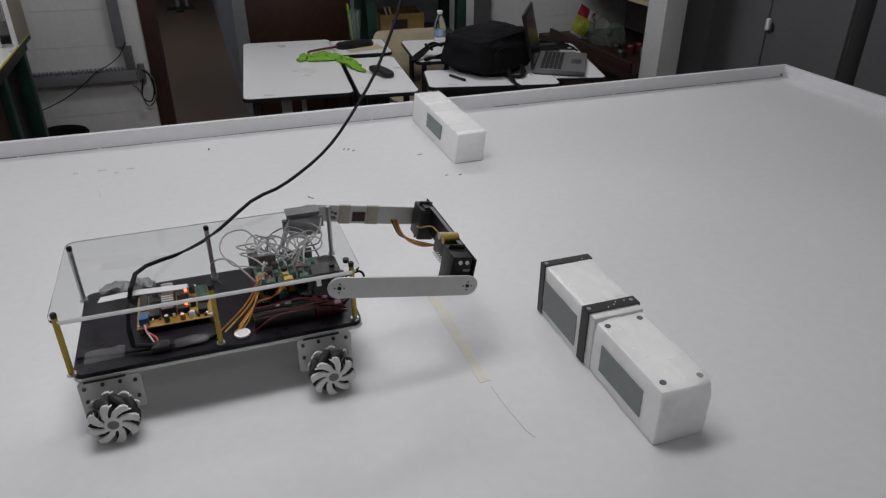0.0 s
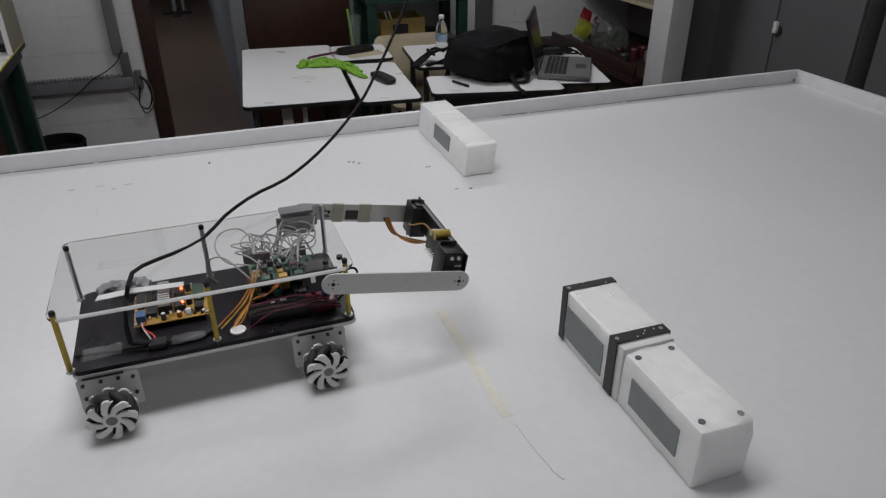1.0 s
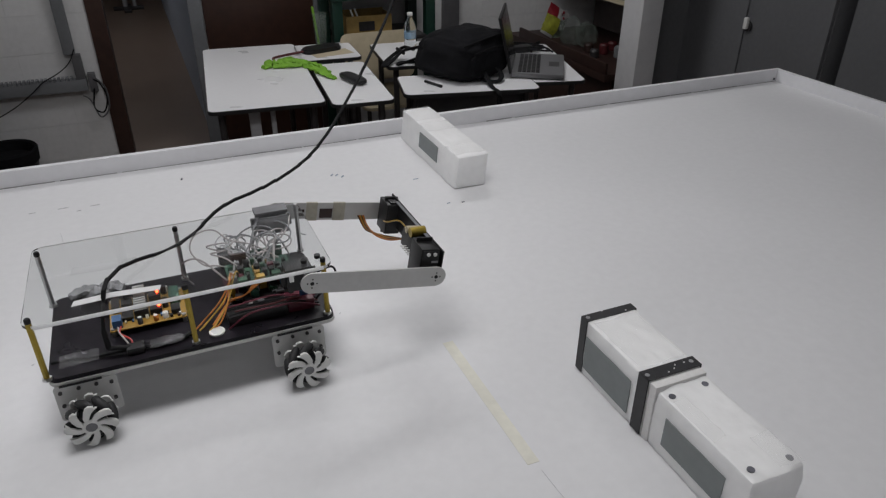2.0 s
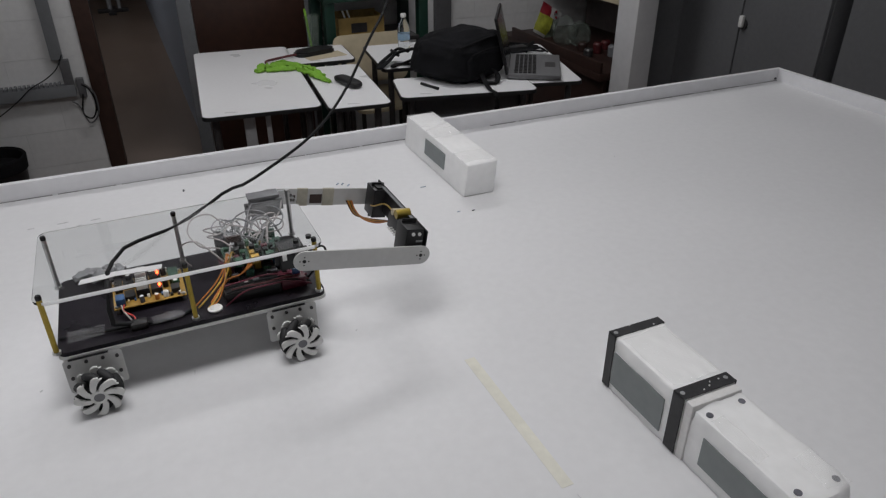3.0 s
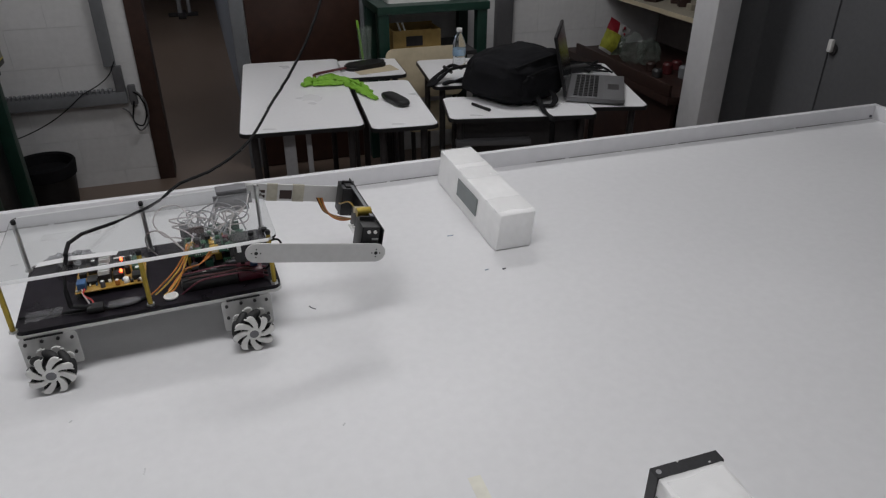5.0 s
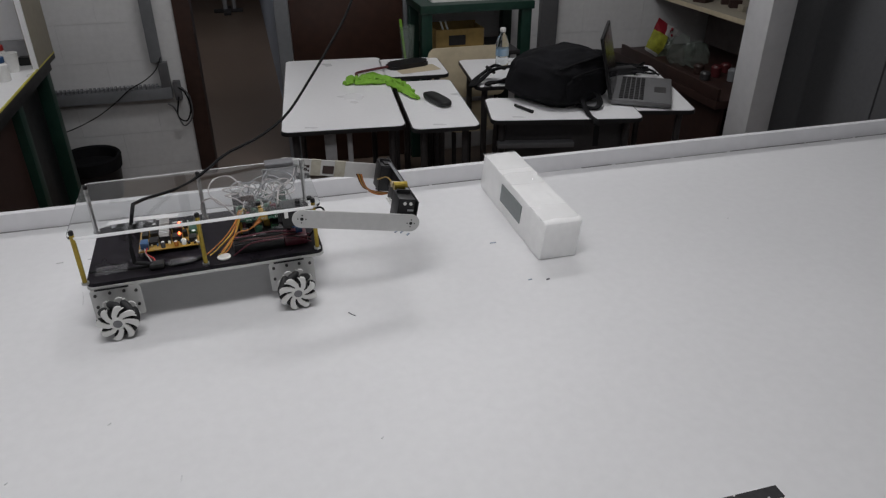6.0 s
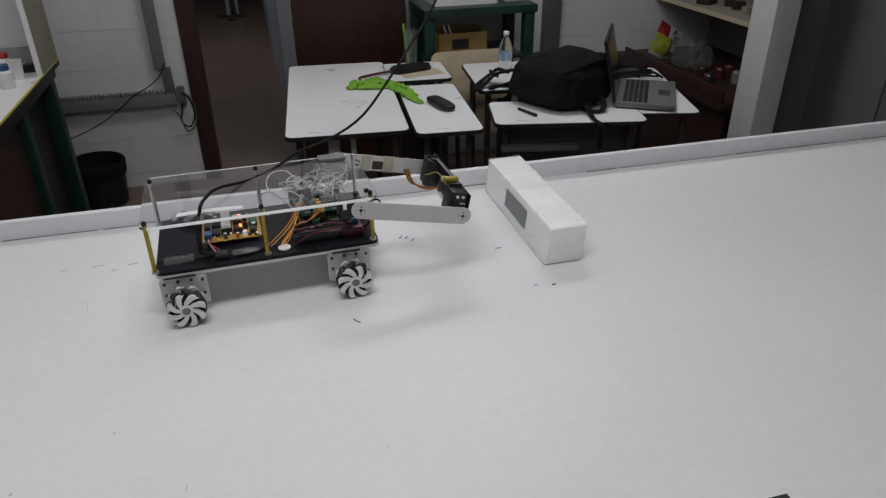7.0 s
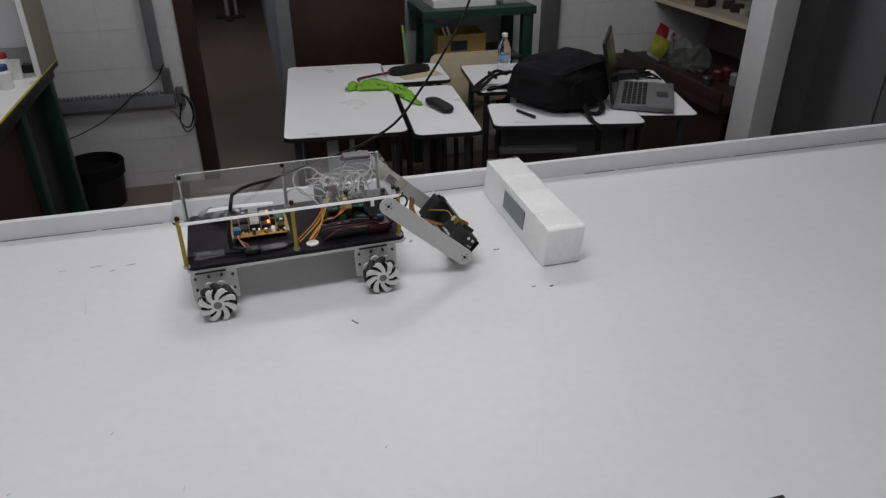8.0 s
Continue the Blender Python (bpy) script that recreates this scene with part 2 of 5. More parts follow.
def foam_body(x0, x1, y0, y1, h, seed, lean=0.0, worn=()):
    """A block of foam under shrunk wrap: slightly bowed faces, dented edges and fine creases."""
    bm = B()
    bmesh.ops.create_cube(bm, size=2.0)
    bmesh.ops.subdivide_edges(bm, edges=bm.edges[:], cuts=27, use_grid_fill=True)
    for v in bm.verts:
        c = v.co.copy()
        r = Vector([math.copysign(min(1.0, abs(a)), a) for a in c])
        k = [abs(a) > 0.99 for a in c].count(True)
        if k > 1:
            r *= 0.985 if k == 2 else 0.975
        p = Vector(((x0 + x1) / 2 + r.x * (x1 - x0) / 2, (y0 + y1) / 2 + r.y * (y1 - y0) / 2, (r.z + 1) * h / 2))
        q = p * 34 + Vector((seed, seed * 2, 0))
        d = 0.0007 * noise.noise(q) + 0.0005 * noise.noise(q * 3.1) + (0.0009 if k > 1 else 0.0002) * noise.noise(q * 1.7 + Vector((3, 1, 7)))
        d += 0.0017 * (abs(noise.noise(q * 1.3 + Vector((9, 2, 4)))) - 0.25) * (1.0 if c.z > 0.99 else 0.4)
        n = Vector((c.x if abs(c.x) > 0.99 else 0, c.y if abs(c.y) > 0.99 else 0, c.z if abs(c.z) > 0.99 else 0)).normalized()
        p += n * d
        for wx, wy, wr, wd in worn:
            fade = max(0.0, 1 - (Vector((p.x - wx, p.y - wy, p.z - h))).length / wr)
            p += (Vector(((x0 + x1) / 2, (y0 + y1) / 2, 0.4 * h)) - p).normalized() * wd * fade * (0.7 + 0.6 * noise.noise(q * 2))
        p.x += lean * p.z
        p.z = max(0.0, p.z)
        v.co = p
    return bm

# ---------------------------------------------------------------- the room
def slab(name, lo, hi, mat, bev=0.0):
    return tagged(part(name, box(B(), lo, hi, bev), mat), kind="structure")


slab("floor", (-2.4, -2.6, FLOOR - 0.1), (2.9, 10.6, FLOOR), M_FLOOR)
slab("ceiling", (-2.4, -2.6, CEIL), (2.9, 10.6, CEIL + 0.1), M_CEIL)
slab("wall_west", (-2.4, -2.6, FLOOR), (-2.2, 3.46, CEIL), M_PLASTER)
slab("wall_east", (2.55, -2.6, FLOOR), (2.75, 3.46, CEIL), M_PLASTER)
slab("wall_south", (-2.2, -2.6, FLOOR), (2.55, -2.4, CEIL), M_PLASTER)
WALL_Y = 3.46
wall_a = slab("wall_north_1", (-2.4, WALL_Y + 0.0022, FLOOR), (-0.725, WALL_Y + 0.15, CEIL), M_MORTAR)
wall_b = slab("wall_north_2", (-0.20, WALL_Y + 0.0022, FLOOR), (2.75, WALL_Y + 0.15, CEIL), M_MORTAR)
slab("wall_north_3", (-0.725, WALL_Y + 0.008, 1.15), (-0.20, WALL_Y + 0.15, CEIL), M_PLASTER)
slab("corridor_wall_1", (-0.20, WALL_Y + 0.15, FLOOR), (-0.05, 10.6, CEIL), M_BLUEWALL)
slab("corridor_wall_2", (-2.4, WALL_Y + 0.15, FLOOR), (-1.15, 10.6, CEIL), M_PLASTER)
slab("corridor_wall_3", (-1.15, 10.4, FLOOR), (-0.20, 10.6, CEIL), M_BROWN)
slab("jamb", (-0.727, WALL_Y - 0.012, FLOOR), (-0.645, WALL_Y + 0.16, 1.15), M_JAMB, 0.004)
slab("jamb", (-0.235, WALL_Y - 0.012, FLOOR), (-0.165, WALL_Y + 0.006, 1.15), M_DUCT, 0.003)

door = tagged(new("door_1"), "closed dark brown wooden door in the wall", "door", kind="structure")
door.matrix_basis = pose(-0.16, WALL_Y - 0.02, FLOOR)
part("door_leaf", box(B(), (0, 0, 0.005), (0.60, 0.026, 2.06), 0.004), M_DOOR, door)
part("door_frame", box(B(), (0.60, -0.012, 0), (0.66, 0.026, 2.1), 0.004), M_DUCT, door)
part("door_handle", rod(B(), (0.545, -0.05, 1.0), (0.44, -0.05, 1.0), 0.009), M_STEEL, door)

# the white column and the wall behind it
slab("column", (1.697, 2.12, FLOOR), (1.816, 2.270, CEIL), M_PLASTER, 0.006)
slab("partition", (1.80, 2.272, FLOOR), (2.35, 2.312, CEIL), M_LOCK)
slab("partition", (2.106, 2.358, FLOOR), (2.14, 2.7, CEIL), M_DUCT_DARK)

# cable ducts on the north wall
duct = tagged(new("cable_duct"), "grey slotted cable duct fixed along the block wall", "cable duct", kind="structure")
duct.matrix_basis = pose(0, WALL_Y, 0.027)
part("duct_body", box(B(), (-1.75, -0.05, -0.478), (-0.800, -0.001, -0.418), 0.004), M_DUCT, duct)
bm = B()
for k in range(46):
    x = -1.775 + k * 0.02
    box(bm, (x, -0.05, -0.418), (x + 0.012, -0.006, -0.404))
part("duct_teeth", bm, M_DUCT, duct)
part("duct_cover", box(B(), (-0.845, -0.045, -0.437), (-0.800, -0.001, -0.292), 0.003), M_DUCT_DARK, duct)
tagged(part("conduit", box(B(), (-0.876, WALL_Y - 0.04, -0.262), (-0.821, WALL_Y - 0.001, CEIL), 0.004), M_DUCT), "grey square conduit running up the wall", "conduit", kind="structure")
tagged(part("conduit", box(B(), (1.235, WALL_Y - 0.05, FLOOR), (1.335, WALL_Y - 0.001, CEIL), 0.004), M_DUCT_DARK), "dark grey square conduit running up the wall", "conduit", kind="structure")

socket = thing("wall_socket", pose(-0.772, WALL_Y - 0.002, -0.385), "small grey wall socket with coiled cords", "socket")
part("socket_box", box(B(), (-0.018, -0.035, -0.08), (0.018, 0, 0.02), 0.004), M_DUCT_DARK, socket)
part("cord", hose(B(), [(0, -0.03, -0.01), (0.035, -0.045, -0.04), (0.05, -0.04, -0.12), (0.02, -0.04, -0.19), (-0.02, -0.04, -0.16), (0.0, -0.04, -0.06)], 0.004), M_CORD, socket)
part("cord", hose(B(), [(0, -0.03, 0), (0.03, -0.045, -0.02), (0.055, -0.04, -0.07), (0.05, -0.04, -0.17), (0.0, -0.04, -0.215), (-0.03, -0.04, -0.12), (-0.06, -0.04, -0.09)], 0.004), M_DUCT_DARK, socket)
loose = thing("loose_cord", pose(0, WALL_Y - 0.06, 0), "thin dark cord hanging slack from the wall duct", "cord")
part("cord", hose(B(), [(-0.822, 0.012, -0.235), (-0.86, 0.012, -0.30), (-0.92, 0.0, -0.345), (-1.0, 0.0, -0.385), (-1.07, -0.005, -0.44), (-1.17, -0.01, -0.505), (-1.3, -0.02, -0.56), (-1.45, -0.02, -0.60)], 0.0027), M_CORD, loose)

# corridor stand
stand = thing("pole_stand", pose(-0.60, 8.3, FLOOR), "white metal pole on a flat cross foot in the corridor", "stand")
part("pole", rod(B(), (0, 0, 0.02), (0, 0, 1.3), 0.025), M_LEG_GREY, stand)
part("pole", rod(B(), (0.1, 0, 0.02), (0.1, 0, 1.3), 0.02), M_LEG_GREY, stand)
part("foot", box(B(), (-0.13, -0.03, 0), (0.19, 0.03, 0.04), 0.008), M_LEG, stand)
part("foot", box(B(), (-0.02, -0.2, 0), (0.06, 0.2, 0.036), 0.008), M_LEG, stand)

# ceiling lamp fittings, all out of view; four only house added fill light
for x, y, _ in LAMPS[:5]:
    lamp_thing = thing("unseen_ceiling_lamp", pose(x, y, CEIL), "unseen white ceiling lamp with two tubes, added for light", "lamp", "ceiling lamps")
    part("housing", box(B(), (-0.62, -0.13, -0.05), (0.62, 0.13, 0), 0.006), M_WPLAS, lamp_thing)
    for dy in (-0.06, 0.06):
        part("tube", rod(B(), (-0.6, dy, -0.066), (0.6, dy, -0.066), 0.013), M_TUBE, lamp_thing)

# ---------------------------------------------------------------- the white arena table
TX0, TX1, TY0, TY1 = -1.9, 1.387, -0.62, 1.010
table = thing("arena_table", pose(0, 0, 0), "large white painted table with a raised rim", "table")
part("tabletop", box(B(), (TX0, TY0, -0.022), (TX1, TY1, 0), 0.001), M_FIELD, table)
for lo, hi in (((TX0 - 0.015, TY1, -0.03), (TX1 + 0.015, TY1 + 0.015, 0.038)), ((TX0 - 0.015, TY0 - 0.015, -0.03), (TX1 + 0.015, TY0, 0.038)),
               ((TX1, TY0, -0.03), (TX1 + 0.015, TY1, 0.0375)), ((TX0 - 0.015, TY0, -0.03), (TX0, TY1, 0.0375))):
    part("rim", box(B(), lo, hi, 0.0015), M_RIM, table)
for x in (TX0 + 0.08, -0.3, TX1 - 0.08):
    for y in (TY0 + 0.08, TY1 - 0.08):
        part("leg", box(B(), (x - 0.03, y - 0.03, FLOOR), (x + 0.03, y + 0.03, -0.022), 0.004), M_RIM, table)
rnd = random.Random(3)
x = TX0
while x < TX1 - 0.05:
    step = rnd.uniform(0.05, 0.22)
    if rnd.random() < 0.93:
        part("seam", box(B(), (x, TY1 - 0.0022, -0.001), (min(TX1, x + step), TY1 - 0.0002, rnd.uniform(0.0006, 0.0018))), M_SEAM, table)
    x += step + rnd.uniform(0.0, 0.012)
part("screw", rod(B(), (1.378, 1.0095, 0.008), (1.378, 1.0065, 0.008), 0.0035, 10), M_MARK, table, "dark screw hole near the corner")


def smear(x, y, pts, w, mat):
    """A thin pen stroke lying on the table."""
    part("ink_mark", hose(B(), [(x + 0.009 + a, y + 0.007 + b, 0.0004) for a, b in pts], w, 6, 4), mat, table)


# ---------------------------------------------------------------- foam blocks
b1 = thing("foam_block", pose(0.003, 0.015, 0), "white wrapped foam block with black tape bands and grey labels", "foam block", "foam blocks")
part("far_body", foam_body(-0.005, 0.073, -0.150, 0.0, 0.087, 1.0, worn=((0.073, -0.06, 0.02, 0.003), (-0.005, -0.12, 0.015, 0.003))), M_FOAM, b1)
part("near_body", foam_body(-0.003, 0.070, -0.318, -0.162, 0.083, 4.0, worn=((-0.003, -0.318, 0.030, 0.009), (0.070, -0.318, 0.022, 0.004), (-0.003, -0.162, 0.02, 0.004))), M_FOAM, b1)
part("spacer", box(B(), (-0.004, -0.162, 0), (0.072, -0.150, 0.086), 0.002), M_FOAM_RAW, b1)
for y0, y1 in ((-0.017, -0.003), (-0.149, -0.131)):
    bm = B()
    box(bm, (-0.0065, y0, 0.002), (-0.0045, y1, 0.0885))
    box(bm, (-0.0065, y0, 0.0865), (0.0745, y1, 0.0885))
    box(bm, (0.0725, y0, 0.002), (0.0745, y1, 0.0885))
    part("tape_band", bm, M_BTAPE, b1)
part("label", box(B(), (-0.0062, -0.120, 0.012), (-0.0046, -0.019, 0.064)), M_GREY, b1)
part("label", box(B(), (-0.0042, -0.284, 0.018), (-0.0026, -0.186, 0.059)), M_GREY, b1)
for x, y in ((0.007, -0.178), (0.058, -0.175), (0.009, -0.300), (0.059, -0.303)):
    part("hole", rod(B(), (x, y, 0.081), (x, y, 0.0836), 0.0042, 14), M_MARK, b1)

b2 = thing("foam_block", pose(0, 0, 0), "white wrapped foam block with one grey label", "foam block", "foam blocks")
part("body", foam_body(0.080, 0.153, 0.631, 0.977, 0.0745, 9.0, 0.10), M_FOAM, b2)
part("label", box(B(), (-0.0012, 0.738, 0), (0.0012, 0.848, 0.036)), M_GREY, b2, at=pose(0.0815, 0, 0.023, 0, 5.7))



def wrap_sheet(block, x0, x1, y0, y1, z, seed, amp=0.0022):
    """A crinkled piece of clear wrap lying on a block's top."""
    bm = B()
    bmesh.ops.create_grid(bm, x_segments=22, y_segments=26, size=0.5)
    for v in bm.verts:
        p = Vector(((x0 + x1) / 2 + v.co.x * (x1 - x0), (y0 + y1) / 2 + v.co.y * (y1 - y0), 0))
        q = p * 70 + Vector((seed, seed * 3, 0))
        edge = min(0.5 - abs(v.co.x), 0.5 - abs(v.co.y)) * 8
        p.x += 0.004 * noise.noise(q * 0.6)
        p.y += 0.005 * noise.noise(q * 0.5 + Vector((5, 5, 5)))
        p.z = z + amp * min(1, edge) * (abs(noise.noise(q)) + 0.5 * abs(noise.noise(q * 2.3)))
        v.co = p
    part("wrap", bm, M_WRAP, block, "crinkled clear wrap")


wrap_sheet(b2, 0.088, 0.156, 0.800, 0.862, 0.0757, 1.0)
wrap_sheet(b2, 0.086, 0.158, 0.880, 0.975, 0.0757, 2.0, 0.0016)
wrap_sheet(b2, 0.086, 0.158, 0.642, 0.700, 0.0757, 5.0, 0.0014)
wrap_sheet(b1, -0.001, 0.020, -0.255, -0.185, 0.0838, 7.0, 0.0026)
wrap_sheet(b1, 0.040, 0.069, -0.312, -0.262, 0.0838, 8.0, 0.0026)
wrap_sheet(b1, 0.000, 0.068, -0.125, -0.025, 0.0878, 9.0, 0.0018)
rnd = random.Random(12)
for k in range(6):
    y = rnd.choice([-0.010, -0.140]) + rnd.uniform(-0.006, 0.006)
    x = rnd.uniform(0.0, 0.070)
    part("foam_crumb", box(B(), (-0.0011, -0.0008, 0), (0.0011, 0.0008, 0.0012), 0.0003), M_FOAM_RAW, b1, at=pose(x, y, 0.0886, 0, 0, rnd.uniform(0, 90)))
for x, y in ((-0.001, -0.140), (0.066, -0.139), (-0.0005, -0.010)):
    part("pin", lathe(B(), [(0.0030, 0.0884), (0.0030, 0.0891), (0.0018, 0.0893), (0.0016, 0.0886)], 12, pose(x, y, 0)), M_LEG_GREY, b1)

strip = thing("masking_tape_strip", pose(-0.148, -0.012, 0, 0, 0, 0.3), "faded masking tape strip stuck on the white table", "tape")
part("tape", box(B(), (-0.008, -0.112, 0), (0.008, 0.147, 0.0005)), M_YTAPE, strip)

# ---------------------------------------------------------------- school desks
DESK_Z = -0.228


def school_desk(at, x0, x1, y0, y1, label):
    d = thing("school_desk", at, label, "desk", "school desks")
    part("desktop", prism(B(), outline(x0 + 0.004, x1 - 0.004, y0 + 0.004, y1 - 0.004, 0.03), -0.004, 0), M_DESK, d)
    part("edge_band", prism(B(), outline(x0, x1, y0, y1, 0.034), -0.016, -0.0012), M_EDGE, d)
    h = FLOOR - DESK_Z
    for x in (x0 + 0.05, x1 - 0.05):
        for y in (y0 + 0.06, y1 - 0.06):
            part("leg", rod(B(), (x, y, h), (x, y, -0.016), 0.014), M_LEG, d)
        part("rail", rod(B(), (x, y0 + 0.06, h + 0.08), (x, y1 - 0.06, h + 0.08), 0.012), M_LEG, d)
    part("cross_rail", rod(B(), (x0 + 0.05, y1 - 0.06, -0.05), (x1 - 0.05, y1 - 0.06, -0.05), 0.012), M_LEG, d)
    return d


long_desk = school_desk(pose(-0.312, 2.092, DESK_Z, 0, 0, -5.0), 0, 0.462, 0, 1.045, "long white laminate desk with black edge band")
for x, w in ((0.177, 0.022), (0.250, 0.010)):
    part("leg", box(B(), (x - w, 0.06, FLOOR - DESK_Z), (x + w, 0.075, -0.016), 0.004), M_LEG_GREY, long_desk, "pale grey steel leg")
school_desk(pose(0.154, 2.0, DESK_Z, 0, 0, -5.0), 0.004, 0.264, 0, 0.64, "narrow white laminate desk with black edge band")
school_desk(pose(0.196, 2.715, DESK_Z, 0, 0, -4.0), 0, 0.300, 0, 0.33, "small white laminate desk holding a black racket")
wide_desk = school_desk(pose(0.467, 2.018, DESK_Z, 0, 0, -12.5), 0, 0.59, 0, 0.29, "wide white laminate desk under a black bag")
part("front_panel", box(B(), (0.05, 0.07, -0.34), (0.54, 0.082, -0.03), 0.002), M_LEG, wide_desk, "dark front panel under the desk")
part("book_shelf", box(B(), (0.03, 0.02, -0.12), (0.33, 0.06, -0.10), 0.002), M_DUCT_DARK, wide_desk, "grey shelf edge under the desk")
school_desk(pose(0.546, 2.455, DESK_Z, 0, 0, -6.5), 0, 0.46, 0, 0.48, "white laminate desk with a water bottle on it")
school_desk(pose(1.293, 1.925, DESK_Z - 0.002, 0, 0, -15.0), -0.5, 0, 0, 0.70, "white laminate desk set askew under a laptop")


def chair(at, label):
    c = thing("school_chair", at, label, "chair")
    part("backrest", prism(B(), outline(-0.2, 0.2, -0.12, 0.13, 0.04), -0.008, 0.008, pose(0, 0, 0.585, 80)), M_CREAM, c)
    part("seat", prism(B(), outline(-0.2, 0.2, -0.4, 0.0, 0.05), 0.42, 0.436), M_CREAM, c)
    for x in (-0.17, 0.17):
        part("back_post", rod(B(), (x, 0.025, 0), (x, 0.03, 0.645), 0.011), M_LEG, c)
        part("leg", rod(B(), (x, -0.37, 0), (x, -0.35, 0.42), 0.011), M_LEG, c)
    return c


chair(pose(0.672, 3.0, FLOOR + 0.0), "cream plastic school chair on dark legs")

# ---------------------------------------------------------------- things on the desks
DZ = DESK_Z + 0.0005
phone = thing("phone_case", pose(0.329, 2.298, DZ, 0, 0, 14), "black rounded case lying on a white desk", "case")
bm = B()
bmesh.ops.create_icosphere(bm, subdivisions=4, radius=1)
for v in bm.verts:
    q = Vector([math.copysign(abs(a) ** 0.55, a) for a in v.co])
    v.co = Vector((q.x * 0.031, q.y * 0.088, q.z * 0.014 + 0.014))
part("case", bm, M_BLACK, phone, smooth=180)

pen = thing("pen", pose(0.631, 2.112, DZ, 0, 0, -70), "short black pen on a white desk", "pen")
part("barrel", rod(B(), (-0.05, 0, 0.006), (0.03, 0, 0.006), 0.006, 10), M_BLACK, pen)
part("cap", rod(B(), (0.03, 0, 0.006), (0.055, 0, 0.006), 0.0068, 10), M_BLACK, pen)

bottle = thing("water_bottle", pose(0.772, 2.765, DZ), "clear plastic water bottle with white cap", "bottle")
part("bottle_body", lathe(B(), [(0.027, 0.0), (0.031, 0.006), (0.031, 0.042), (0.029, 0.046), (0.031, 0.05), (0.031, 0.100), (0.025, 0.128), (0.0125, 0.150), (0.0115, 0.161)], 20), M_PET, bottle)
part("bottle_label", lathe(B(), [(0.0313, 0.052), (0.0315, 0.054), (0.0315, 0.082), (0.0313, 0.084)], 20), film("pale_blue_label", (0.35, 0.55, 0.75), 0.5), bottle)
part("cap", lathe(B(), [(0.013, 0.161), (0.014, 0.163), (0.014, 0.176), (0.0125, 0.178)], 16), M_WPLAS, bottle)

cup = thing("plastic_cup", pose(0.362, 2.985, DZ), "clear plastic cup holding a green straw", "cup")
part("cup_wall", lathe(B(), [(0.028, 0), (0.038, 0.165), (0.036, 0.165), (0.026, 0.003)], 18), M_BAGGY, cup)
part("straw", prism(B(), outline(-0.006, 0.005, 0.0, 0.190, 0.005, 3), -0.002, 0.002, pose(-0.012, 0, 0.01, 90, -6, 0)), M_LIME, cup)

racket = thing("black_racket", pose(0.35, 2.885, DZ, 0, 0, 17), "black paddle with a thin red handle", "paddle")
part("paddle_head", prism(B(), outline(-0.12, 0.09, -0.045, 0.05, 0.04), 0.0, 0.022, bev=0.008), M_BLACK, racket)
part("handle", hose(B(), [(-0.1, 0.0, 0.012), (-0.2, -0.005, 0.012), (-0.29, -0.02, 0.012), (-0.305, -0.05, 0.008)], 0.006, 8), M_DIMRED, racket)
paper = thing("paper_sheet", pose(0.36, 2.82, DZ, 0, 0, 10), "yellowed paper sheet under the paddle", "paper")
part("sheet", box(B(), (-0.09, -0.055, 0), (0.11, 0.05, 0.0008)), M_CREAM, paper)

cloth = thing("green_cloth", pose(0.146, 2.525, DZ), "crumpled lime green glove on the white desk", "glove")


def lump(bm, pts, w, h, seg=10, n=5, wob=0.25, seed=0.0):
    """A soft crumpled roll along a curve, lying on its support."""
    path = spline(pts, n)
    rings = []
    for i, q in enumerate(path):
        d = (path[min(i + 1, len(path) - 1)] - path[max(i - 1, 0)])
        side = Vector((-d.y, d.x, 0)).normalized()
        u = i / (len(path) - 1)
        k = 0.45 + 0.55 * math.sin(math.pi * min(1, max(0, 0.08 + 0.84 * u)))
        ring = []
        for j in range(seg):
            a = 2 * math.pi * j / seg
            f = 1 + wob * noise.noise(Vector((i * 0.45 + seed, math.cos(a) * 1.3, math.sin(a) * 1.3 + seed)))
            ring.append(bm.verts.new(q + side * (w * k * f * math.cos(a)) + Vector((0, 0, max(-h * k * 0.98, h * k * f * math.sin(a)) + h * k))))
        rings.append(ring)
    for a, b in zip(rings, rings[1:]):
        for j in range(seg):
            bm.faces.new((a[j], a[(j + 1) % seg], b[(j + 1) % seg], b[j]))
    bm.faces.new(rings[0][::-1])
    bm.faces.new(rings[-1])
    return bm


part("palm", lump(B(), [(-0.1, 0.13, 0), (-0.05, 0.16, 0), (0.02, 0.15, 0), (0.06, 0.09, 0)], 0.034, 0.012, 12, 8, 0.9), M_LIME, cloth)
part("finger", lump(B(), [(0.03, 0.13, 0), (0.06, 0.03, 0), (0.085, -0.07, 0), (0.115, -0.18, 0)], 0.019, 0.011, 10, 8, 0.9, 3), M_LIME, cloth)
part("finger", lump(B(), [(0.02, 0.16, 0), (0.075, 0.10, 0), (0.10, 0.02, 0), (0.118, -0.08, 0)], 0.013, 0.010, 10, 8, 0.9, 11), M_LIME, cloth)
part("thumb", lump(B(), [(-0.06, 0.17, 0), (-0.02, 0.21, 0), (0.03, 0.20, 0)], 0.012, 0.011, 10, 6, 0.9, 15), M_LIME, cloth)
part("cuff", lump(B(), [(-0.145, 0.11, 0), (-0.105, 0.145, 0), (-0.06, 0.135, 0)], 0.024, 0.014, 12, 8, 1.0, 19), M_LIME, cloth)
part("finger", lump(B(), [(-0.1, 0.11, 0), (-0.03, 0.10, 0), (0.03, 0.09, 0)], 0.02, 0.011, 10, 6, 0.6, 7), M_LIME, cloth)

